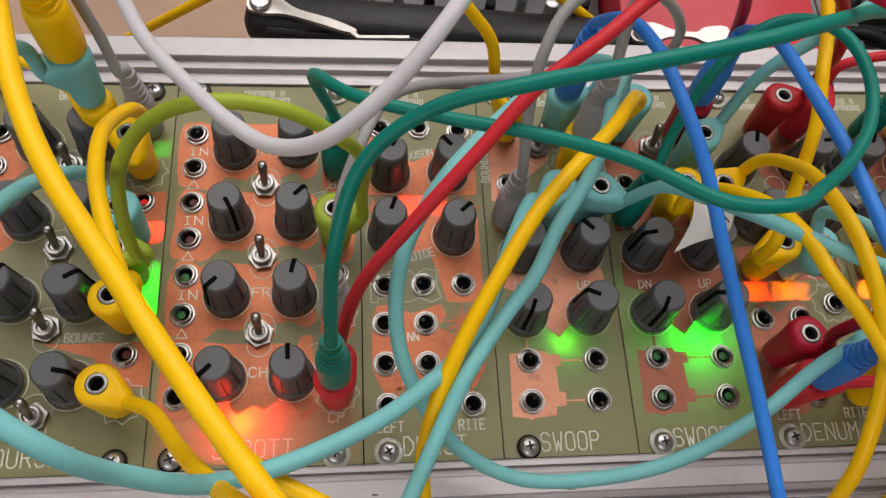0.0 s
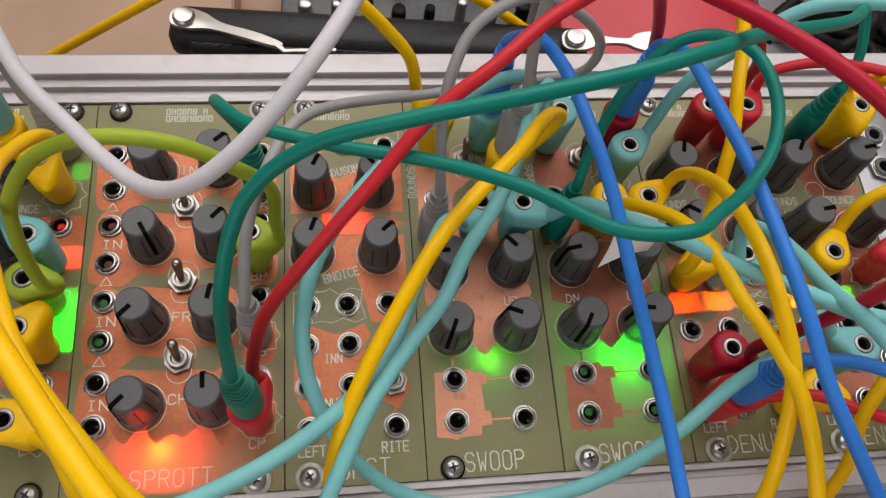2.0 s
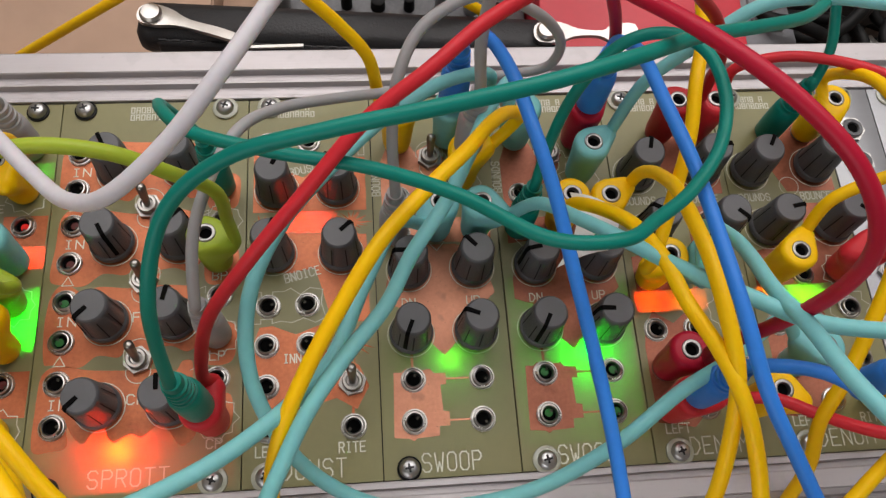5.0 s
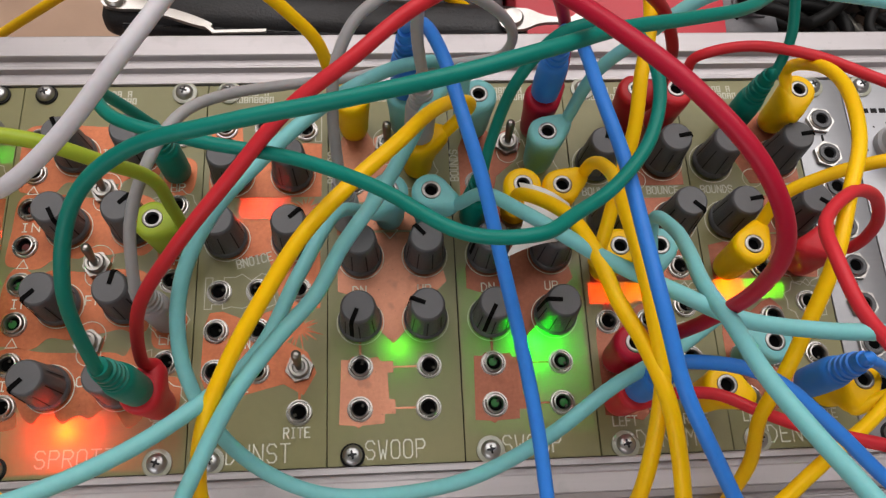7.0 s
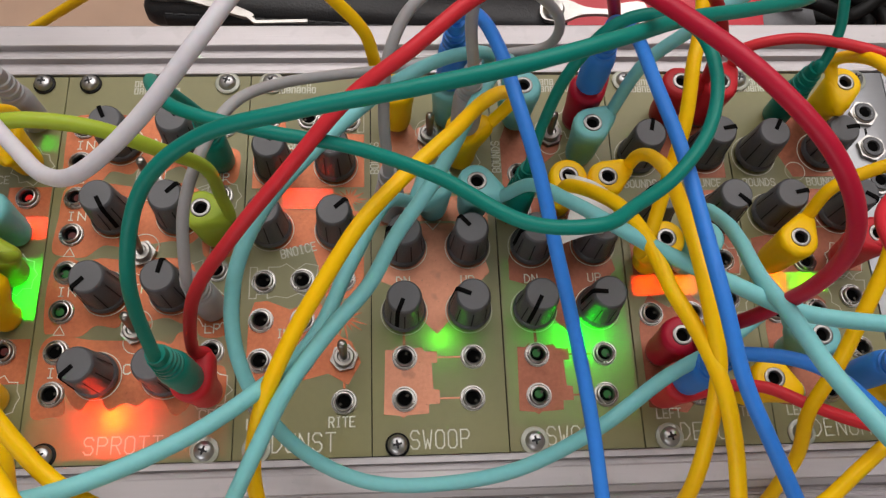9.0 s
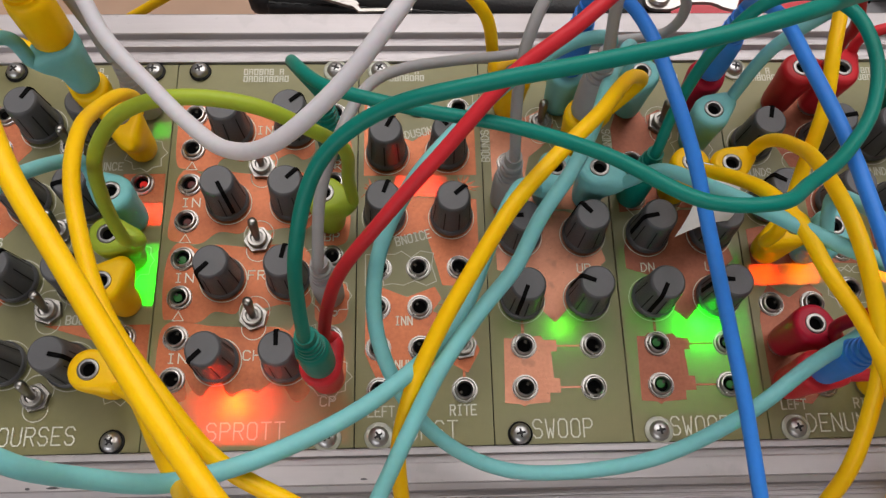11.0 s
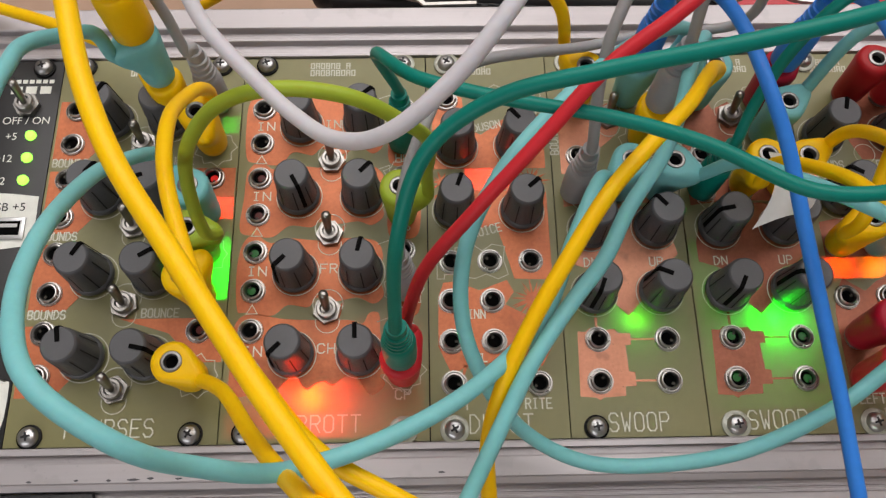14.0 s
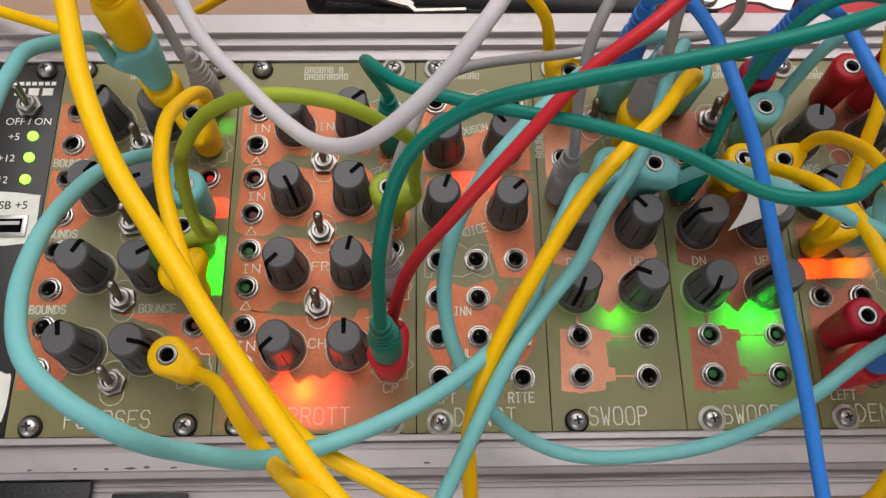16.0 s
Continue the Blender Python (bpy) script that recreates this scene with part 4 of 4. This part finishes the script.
def stack_plug(parent, colour, x, y, z0, towards):
    """A plug with a socket in its top and the cable leaving at its side."""
    d = Vector((towards[0] - x, towards[1] - y, 0))
    d = d.normalized() if d.length > 0.1 else Vector((1, 0, 0))
    bm = bmesh.new()
    # outline at each height: the hull of the round body and the lobe that takes the cable
    aim = math.atan2(d.y, d.x)
    seg, rings = 44, []
    for r, h, out, lobe in ((3.4, 1.4, 0, 3.4), (4.4, 2.0, 0, 4.4), (4.8, 4.5, 0, 4.8), (5.0, 9, 0.6, 4.4), (5.2, 12.5, 2.6, 3.8), (5.5, 16.0, 4.8, 3.6), (5.8, 19, 6.0, 3.6), (5.9, 21.6, 6.2, 3.4), (5.7, 22.8, 6.0, 2.8), (5.1, 23.5, 5.2, 2.0), (4.5, 23.75, 3.6, 1.2), (3.0, 23.75, 0, 3.0), (2.75, 23.2, 0, 2.75), (2.6, 20, 0, 2.6)):
        ring = []
        for k in range(seg):
            a = k * math.tau / seg
            on_lobe = out > 0 and math.cos(a) > (r - lobe) / max(out, 0.01)
            cx, rr = (out, lobe) if on_lobe else (0, r)
            p = Vector((cx + rr * math.cos(a), rr * math.sin(a)))
            if on_lobe or (out > 2 and math.cos(a) > 0):
                p.y *= 0.97
            ring.append(bm.verts.new(V(x + p.x * math.cos(aim) - p.y * math.sin(aim), y + p.x * math.sin(aim) + p.y * math.cos(aim), z0 + h)))
        rings.append(ring)
    for a, b in zip(rings, rings[1:]):
        for k in range(seg):
            bm.faces.new((a[k], a[(k + 1) % seg], b[(k + 1) % seg], b[k]))
    bm.faces.new(rings[0][::-1])
    q = Vector((x, y, 0)) + d * 5.8
    body = part("plug", bm, COL[colour], parent, smooth=60)
    bm = bmesh.new()
    lathe(bm, [(2.95, z0 + 23.5), (2.85, z0 + 23.95), (2.65, z0 + 24.05), (2.05, z0 + 24.0), (1.85, z0 + 23.7), (1.8, z0 + 21)], (x, y, 0), seg=28)
    part("socket_ring", bm, RING, body, "nickel ring of the socket", smooth=50)
    bm = bmesh.new()
    lathe(bm, [(1.95, z0 + 22.3), (0, z0 + 22.3)], (x, y, 0), seg=20)
    part("hole", bm, HOLE, body)
    bm = bmesh.new()
    lathe(bm, [(1.7, z0 - 2), (1.7, z0 + 0.3), (3.3, z0 + 0.4), (3.4, z0 + 1.5)], (x, y, 0), seg=24)
    part("tip", bm, CHROME, body, smooth=40)
    return q + Vector((0, 0, z0 + 19.5)), d


def straight_plug(parent, colour, x, y, z0, lean, wide=1.0):
    """A moulded plug with a ringed strain relief; lean: where the cable goes from its top."""
    bm = bmesh.new()
    prof = [(0, z0 + 1.2), (3.9, z0 + 1.2), (4.4, z0 + 2), (4.55, z0 + 8), (4.5, z0 + 16), (4.2, z0 + 18.5), (3.9, z0 + 19)]
    for k in range(4):
        b = z0 + 19.2 + 2.5 * k
        r = 3.75 - 0.22 * k
        prof += [(r, b), (r, b + 1.5), (r - 0.6, b + 1.7), (r - 0.6, b + 2.4)]
    prof += [(2.6, z0 + 29.3), (2.4, z0 + 32), (0, z0 + 32)]
    lathe(bm, [(r * wide, h) for r, h in prof], (x, y, 0), seg=28)
    body = part("plug", bm, COL[colour], parent, smooth=50)
    bm = bmesh.new()
    lathe(bm, [(1.7, z0 - 2), (1.7, z0 + 0.2), (3.3, z0 + 0.3), (3.5, z0 + 1.3)], (x, y, 0), seg=24)
    part("tip", bm, CHROME, body, smooth=40)
    return Vector((x, y, z0 + 31)), Vector((0, 0, 1))


def cable(colour, radius, points, start=None, end=None, free=(0, 0), plug_colours=None):
    """A patch cable along points, in millimetres. start and end: kind of plug ('stack' or 'straight'), x, y and the height it sits at, or None
    where the cable runs on out of the place; free: the way in which such ends run on."""
    word = WORD[colour]
    kinds = [k[0] for k in (start, end) if k]
    what = "stackable plug" if "stack" in kinds else "straight plug"
    th = tagged(empty("patch_cable", *points[0]), f"{word} rubber patch cable with moulded {what}" if kinds else f"{word} rubber patch cable running past the case", "patch cable", "patch cables")
    origin = Vector(points[0])
    pts = [Vector(p) for p in points]
    for which, plug in ((0, start), (1, end)):
        seq = pts if which == 0 else pts[::-1]
        if plug:
            kind, x, y, z0 = plug
            far_on = next((p for p in seq if math.hypot(p.x - x, p.y - y) > 8), seq[1])
            exit_at, d = stack_plug(th, colour, x, y, z0, far_on) if kind == "stack" else straight_plug(th, colour, x, y, z0, far_on, 1.3 if z0 > 40 else 1.0)
            lead = [exit_at - d * 1.5, exit_at + d * 2.5 + Vector((0, 0, 1.2))] if kind == "stack" else [exit_at - d * 3, exit_at + d * 3]
            while len(seq) > 3 and (seq[0] - exit_at).length < 8.5:
                seq = seq[1:]
            seq = lead + seq
        else:
            fx, fy = free if not isinstance(free[0], tuple) else free[which]
            d = (seq[0] - seq[1]).normalized()
            h = Vector((fx, fy, 0)) if (fx or fy) else Vector((d.x, d.y, 0))
            h = h.normalized() if h.length > 0.01 else Vector((0, 1, 0))
            a = seq[0] + d * 30
            b = a + (d * 0.35 + h * 0.65) * 55
            c = b + h * 70 + Vector((0, 0, -max(15, (b.z + 95) * 0.35)))
            e = c + h * 60
            e.z = TABLE_Z + radius + 0.3
            f = e + h * 60
            seq = [f, e, c, b, a] + seq
        pts = seq if which == 0 else seq[::-1]
    bm = bmesh.new()
    tube(bm, spline(pts, 9), radius)
    body = part("cable", bm, COL[colour], th, smooth=60)
    for ob in th.children:
        ob.location = -origin * MM
    return th


cable('teal', 1.6, [(53.6, 17.8, 59), (54.6, 29.3, 81.5), (60.6, 42.2, 97.1), (73.8, 48.2, 107.8), (92.6, 50, 114), (113.3, 51.8, 118.3), (133.8, 55.3, 120.6), (152.2, 62.9, 117.2), (168.8, 73.6, 108), (188.2, 83.7, 97.4), (208.1, 94.7, 86.5), (224.5, 109.3, 74.6)], ('straight', 53.4, 19.6, 23.5), None, (0.35, 1.0))
cable('teal', 1.6, [(50.7, 96.4, 35.9), (48.7, 88.5, 62.5), (59.1, 72.5, 76.7), (78.9, 64.4, 80.4), (100.7, 58.6, 82.4), (118.8, 48.3, 88.8), (135.8, 36.3, 92.6), (151.1, 35.1, 93.4), (160.6, 41.4, 88.6), (171.4, 49.8, 84.9), (180.9, 61.6, 83.3), (185.4, 75.7, 82.4), (184, 89.4, 80.6), (175.7, 96.1, 78.8), (164.4, 95, 75.3), (155.1, 89.2, 63), (150.8, 83.5, 45.8), (146.2, 72.7, 29.2)], ('straight', 53.2, 95.2, 0), ('straight', 148.6, 77.4, 0), (0.0, 0.0))
cable('red', 1.72, [(54.9, 27.2, 28.7), (60.2, 34.7, 51), (72.3, 43.4, 68), (86.4, 54.9, 80), (100, 66.9, 89.1), (113.9, 75.4, 95.2), (125.3, 84.5, 97.8), (134.7, 89.7, 100), (141.1, 89.2, 106.6)], ('stack', 53.4, 19.6, 0), None, (0.1, 1))
cable('crimson', 1.8, [(150.7, 80.8, 114.9), (162.4, 65.6, 121), (175.2, 50.4, 123.1), (186.7, 36.6, 119.5), (194.3, 27.2, 107.9), (196.9, 23.9, 88.3), (195.3, 24.1, 62.3), (191.3, 25.4, 33.5)], None, ('stack', 190.2, 28.5, 0), (-0.1, 1))
cable('lightgrey', 1.65, [(10.4, 82.8, 99.7), (16.6, 72.2, 96), (25.6, 62.6, 93.8), (34.8, 52.6, 95.4), (44, 43.9, 101.1), (54.1, 40.3, 109.7), (65.7, 46.3, 117.3), (75.8, 56.7, 123.4), (84, 70.6, 124.2)], None, None, (0.0, 1.0))
cable('grey', 1.6, [(52.4, 45.3, 34.9), (55.2, 58.5, 48), (60.7, 72.2, 55.4), (67.4, 86.3, 54), (76.9, 97.4, 45.3), (91.8, 106.1, 35.9), (109.4, 113.4, 27.8), (127.7, 120.2, 23.5), (145.3, 122.2, 22.6), (158.1, 121, 28.7), (158.8, 118.7, 44.8), (148.6, 115.9, 61.4), (131.8, 113.5, 72.5), (116.1, 104.3, 73), (108.8, 93.5, 66.2), (107, 85.2, 51.4), (108.1, 77, 33.8)], ('straight', 53.3, 45.6, 0), ('straight', 107.8, 76.8, 0), (0, 0))
cable('grey', 1.6, [(129.9, 92.9, 56.6), (129.3, 96.7, 76.1), (130.5, 100.2, 95.6), (131.7, 104.5, 114.8), (133, 109, 133.9)], ('straight', 131.2, 95.5, 23.5), None, (0.1, 1.0))
cable('blue', 1.75, [(128, 112.1, 57.7), (131.6, 102.3, 70.1), (135.5, 88.5, 76.1), (139.1, 73.1, 76.4), (143.6, 56.5, 72.3), (147.6, 39.4, 65.1), (151.8, 21.5, 57.7), (155, 2.1, 52.4), (156.8, -18.7, 48.7)], ('straight', 127.4, 111, 23.5), None, (0.1, -1.0))
cable('blue', 1.75, [(171.8, 110.6, 58.3), (171.4, 96.2, 70.8), (172.9, 77.7, 76.4), (175.7, 58, 79.4), (177.1, 38.7, 81.6), (179.2, 21.1, 81.2), (182.9, 5.6, 76.3), (190, -8, 69.2), (197.6, -21.3, 61.4)], ('straight', 171.2, 109.4, 23.5), None, (0.2, -1.0))
cable('yellow', 1.95, [(146.3, 100, 33.6), (139.5, 92.4, 48.5), (132.3, 82, 60.5), (123.9, 69.8, 68.1), (112.7, 57.8, 70.7), (102.1, 45.8, 70.6), (93.2, 32.9, 66.9), (84.6, 19.3, 61.2), (77.8, 5.9, 53.1), (74.6, -6, 41.2), (75.3, -17.7, 28.8)], ('stack', 131.2, 95.5, 0), None, (0.0, -1.0))
cable('aqua', 1.95, [(138.1, 112.4, 37.1), (123.2, 101.1, 51.8), (106, 86.5, 58.5), (90.6, 71, 59.3), (78.4, 55.5, 59.6), (70.3, 39.8, 52.8), (69.4, 23.4, 44.1), (75.7, 8.6, 35.3), (86.4, -1.9, 25.4), (102, -8.6, 20.8), (121, -9.7, 23.9), (140.5, -7, 31.1), (159.4, 1.4, 40.3), (177, 13, 43.3), (195.5, 22.4, 36.7), (216.2, 35.1, 28.9)], ('stack', 127.4, 111, 0), ('stack', 230.8, 27.7, 0), (0, 0))
cable('aqua', 1.95, [(145.2, 113.6, 32.1), (134.7, 95.3, 44.6), (127, 76.8, 54), (119.1, 60.9, 57.7), (110, 47.9, 56.6), (103.1, 35.3, 55.6), (94, 23.9, 57.3), (84.8, 11.2, 57), (77.1, -3, 53.3), (69.4, -18, 47.4)], ('stack', 150.5, 109.9, 0), None, (-0.3, -1.0))
cable('aqua', 1.95, [(-14.8, 76.7, 32), (-18.8, 62.4, 53), (-18.9, 45.7, 70.9), (-16.5, 29, 86.2), (-12.1, 12.1, 97.8), (-3.8, -1.7, 104.8), (10.2, -11.5, 100.7), (18.8, -13.7, 85.9), (32.3, -13.7, 72.3), (52.6, -6.7, 66.2), (71.6, 5, 59.2), (88.4, 22.8, 49.1), (98.1, 44.3, 45.8), (107.1, 62.6, 41.4), (120.3, 77.6, 25.3)], ('stack', -8, 71, 0), ('stack', 121.5, 77.5, 0), (0.0, 0.0))
cable('yellow', 2.35, [(-15.7, 83.5, 92.2), (-9.3, 63.2, 92.6), (-0.4, 44.3, 92.3), (11.2, 26.9, 91.3), (22.9, 9.6, 90.3), (34.9, -7.1, 90.1), (47.6, -22.8, 90), (62.4, -36.1, 90)], None, None, ((-0.1, 1.0), (0.4, -1.0)))
cable('yellow', 1.95, [(-4.1, 100.8, 21.4), (-3, 94.8, 36.4), (-3.9, 82.9, 49.1), (-2.2, 70.1, 60.7), (0.8, 54.4, 67.6), (6.6, 37.4, 71.3), (14.5, 20.2, 73.4), (25.4, 5.1, 71.1), (38.1, -9.4, 64.6), (54.9, -18.9, 61.2)], ('stack', -7.8, 95.2, 0), None, (0.4, -1.0))
cable('yellow', 1.95, [(-2, 22.9, 20.3), (9.7, 8.8, 34.6), (20.4, -3.5, 50.1), (30.2, -12.8, 67.4), (39.1, -19.8, 85.9)], ('stack', -7.7, 19.2, 0), None, (0.4, -1.0))
cable('lime', 1.78, [(61, 69.1, 33.3), (61.7, 67.6, 54.4), (55.2, 63.7, 72.6), (44.1, 63.2, 84.3), (28.4, 63.8, 86.5), (14.8, 63.2, 80.2), (5.5, 59.6, 67.7), (1.3, 56.7, 50.3), (-0.2, 54, 29.2)], ('stack', 53.1, 69.7, 0), ('stack', -7.2, 57.8, 0), (0, 0))
cable('yellow', 1.95, [(84.5, 126.2, 57.3), (93.8, 123.1, 47.4), (101.6, 119.3, 37.3), (105.9, 115.6, 25.8), (110, 111.6, 14.7)], None, ('stack', 110.5, 109.7, 0), (-0.3, 1.0))
cable('yellow', 1.95, [(-35.5, 179.4, -42.6), (-10.3, 177.9, -23), (15, 176.3, -3.3)], None, None, (0.0, 0.0))
cable('yellow', 1.95, [(158.6, 69.4, 36.5), (166.3, 56.8, 53.5), (170.6, 43.2, 62.4), (174.1, 29.7, 64.7), (179.3, 17.7, 65.2), (183, 5.5, 64.5), (185.4, -6.4, 59.8), (187.2, -17.7, 52.9)], ('stack', 162.1, 78.5, 0), None, (0.2, -1.0))
cable('yellow', 1.95, [(182, 83.2, 21.5), (181.6, 81.5, 30.1), (181.7, 77, 39.8), (181.3, 69.6, 49.6), (180, 62.5, 57.7), (178.7, 51.5, 65.8), (179.2, 38.5, 70.2), (180.6, 25.2, 69.6), (182.4, 11.8, 65.1), (181.8, -0.5, 56.5), (180.2, -12, 45.8), (178.1, -20.2, 33.7)], ('stack', 174.1, 78.1, 0), None, (-0.2, -1.0))
cable('yellow', 1.95, [(193.3, 118.6, 68.1), (192.9, 105.8, 63.5), (189.7, 93.1, 60.6), (187.7, 79.6, 54.5), (184, 66.5, 44.9), (180.4, 53.7, 34)], None, ('stack', 189.4, 57.9, 0), (0.0, 1.0))
cable('yellow', 1.95, [(229, 64.6, 24.3), (237.4, 69.3, 32.2), (246.4, 71.7, 39.4), (255.9, 72.3, 45.9), (265.5, 71.9, 51.9)], ('stack', 230.1, 57.4, 0), None, (1.0, 0.1))
cable('yellow', 1.95, [(250.8, 116.2, 25.5), (251.1, 106.7, 42.8), (249.3, 91.5, 55.1), (245.1, 72.5, 61.4), (237.3, 55.5, 63.6), (231, 39.3, 61.9), (225.4, 25.8, 54.3), (221.3, 14.2, 44), (218.4, 4.9, 31.6), (219.5, -4.9, 18.8), (217.4, -14, 4.2)], ('stack', 254.8, 110.3, 0), None, (-0.2, -1.0))
cable('yellow', 1.95, [(259.7, 10.7, 25.8), (250, 3.3, 29), (239.4, -2.9, 31.7), (228.8, -9.4, 34.3), (218.3, -16.1, 36.9)], ('stack', 254.4, 15.9, 0), None, (-0.5, -1.0))
cable('red', 1.72, [(212.1, 111.5, 22.6), (220.1, 118.6, 30.3), (234, 117.4, 37.5), (250.2, 110.1, 43), (267.1, 98.9, 46.5)], ('stack', 214.3, 111, 0), None, (1.0, -0.1))
cable('darkred', 1.75, [(211.1, 112.3, 24.1), (206.7, 110.4, 38), (202.9, 106.9, 52.6), (195.4, 107.3, 68.5), (184.8, 105.4, 81.7)], ('stack', 201.4, 111, 0), None, (0.0, 1.0))
cable('crimson', 1.8, [(175.4, 112, 23.1), (175.8, 114.3, 36.1), (173.6, 115, 49.2), (169.8, 112.7, 62.4), (164.9, 110.4, 75.6)], ('stack', 171.2, 109.4, 0), None, (-0.2, 1.0))
cable('blue', 1.75, [(190.6, 17.1, 57.7), (199, 14.3, 59.9), (206.7, 11.7, 61.2), (213.2, 7.5, 61.2), (218.5, 2.7, 60.2), (223.4, -2, 59.2)], ('straight', 189.2, 15.6, 23.5), None, (1.0, -0.6))
cable('red', 1.72, [(196.6, 15.9, 22.8), (209.1, 12.6, 27.5), (218.8, 6.7, 32.2), (227, 1.6, 37.8), (234.7, -2.1, 43.9), (242.5, -5.5, 50)], ('stack', 189.2, 15.6, 0), None, (1.0, -0.2))
cable('aqua', 1.95, [(197.9, 63, 31), (198.2, 54.5, 44.8), (196.4, 43.7, 56.6), (194.4, 31.8, 67.2), (195.2, 19.8, 77), (197.3, 6.9, 83.8), (202.2, -5.4, 88.9), (209.1, -17.4, 91.8)], ('stack', 201.4, 57.8, 0), None, (0.5, -1.0))
cable('aqua', 1.95, [(137.5, 77.2, 20.8), (148.2, 69.9, 36.3), (156.3, 59.4, 48.1), (164.3, 48.8, 57.9), (173.7, 39.1, 64.3), (186.2, 30.1, 68.8), (199.9, 22, 71.5), (217, 18.3, 73.6), (235.6, 16.9, 74.4)], ('stack', 134.2, 77.1, 0), None, (1.0, -0.1))
cable('aqua', 1.95, [(176.2, 100.5, 24.9), (182.9, 105.3, 42.2), (193.6, 106.8, 59), (207.1, 109.9, 71.6), (221.8, 107.7, 77.6), (236.8, 103, 80.8)], ('stack', 171.2, 96.4, 0), None, (1.0, 0.2))
cable('teal', 1.6, [(242.1, 110, 32.7), (244, 116.4, 43.3), (242.4, 126.8, 54.8)], ('straight', 241.4, 110.6, 0), None, (0.0, 1.0))
cable('red', 1.72, [(257.6, 54.7, 25.1), (256.6, 55.4, 42), (249.2, 57.8, 55.8), (237.6, 55.7, 64.7), (226.5, 46.4, 68.6), (224.1, 34.1, 73.9), (226.3, 22.1, 75.2), (231.9, 12.5, 75.1)], ('stack', 254.2, 58.2, 0), None, (1.0, -0.4))
cable('grey', 1.6, [(-9.2, 109.5, 33), (-10.7, 111.4, 46.7), (-12.7, 112.6, 60.3)], ('straight', -7.4, 110.5, 0), None, (-0.3, 1.0))
cable('aqua', 1.95, [(-21.8, 103.4, 45.6), (-25.9, 99.9, 55.9), (-30.7, 93.3, 64.3), (-34.8, 85.2, 71.7), (-35.9, 74.6, 75.8)], ('stack', -18.8, 106.2, 23.5), None, (-1.0, -0.1))
cable('blue', 1.75, [(237.2, 18.3, 47), (244.7, 18.2, 40.7), (252.1, 18.4, 34.3), (259, 17.5, 27.5)], ('straight', 241, 16.5, 16), None, (1.0, -0.5))
cable('yellow', 1.95, [(-18.1, 108.3, 23.9), (-38.1, 120.4, 20.8), (-58.5, 131.2, 17.1), (-79.1, 140.8, 12.5)], ('stack', -18.8, 106.2, 0), None, (-1.0, 0.2))

# yellow cap of the tall stack
cable('yellow', 1.95, [(-18.3, 108, 86), (-17.0, 114, 98), (-14.5, 126, 108)], ('straight', -18.6, 106.1, 47), None, (0, 1))
extra = tagged(empty("patch_cable", 214.6, 15.7, 0), "bright yellow stackable plug among other cables", "patch cable", "patch cables")
stack_plug(extra, "yellow", 214.6, 15.7, 0, (225, 10))
extra = tagged(empty("patch_cable", -7.4, 43.8, 0), "bright yellow stackable plug beside thick yellow cables", "patch cable", "patch cables")
stack_plug(extra, "yellow", -7.4, 43.8, 0, (-2, 50))
for ob in scene.objects:
    if ob.name.startswith("patch_cable") and not any(ch.name.startswith("cable") for ch in ob.children):
        for ch in ob.children:
            ch.location = -ob.location



# ---- loose plugs and the paper tag ----
def paper_tag():
    bm = bmesh.new()
    tl, tr, bl, br = Vector((160, 77, 28)), Vector((175.5, 71.5, 24)), Vector((155.5, 56.5, 20)), Vector((171.5, 61, 21))
    grid = []
    for i in range(11):
        row = []
        for j in range(9):
            u, v = i / 10, j / 8
            p = tl.lerp(tr, v).lerp(bl.lerp(br, v), u)
            p += Vector((3.4 * math.sin(3.14 * u) * (1 - v), -2.6 * v * math.sin(3.14 * u), 3.0 * math.sin(3.14 * v) + 1.2 * math.sin(4 * u)))
            row.append(bm.verts.new(p * MM))
        grid.append(row)
    for i in range(10):
        for j in range(8):
            bm.faces.new((grid[i][j], grid[i + 1][j], grid[i + 1][j + 1], grid[i][j + 1]))
    bmesh.ops.recalc_face_normals(bm, faces=bm.faces[:])
    bmesh.ops.solidify(bm, geom=bm.faces[:], thickness=0.15 * MM)
    ob = link("paper_tag", bm, WHITEPAPER, smooth=40)
    tagged(ob, "curled white paper tag hung on a yellow plug", "paper tag")
    for k, (a, c) in enumerate((((165.0, 62.6, 27.6), (168.4, 64.4, 27.9)), ((168.4, 64.4, 27.9), (167.8, 61.8, 27.4)), ((169.4, 64.8, 27.4), (171.2, 63.0, 26.6)))):
        bm = bmesh.new()
        tube(bm, [Vector(a), Vector(a).lerp(Vector(c), 0.5), Vector(c)], 0.22, 6)
        part("ink_mark", bm, BLACK, ob)


paper_tag()
behind()
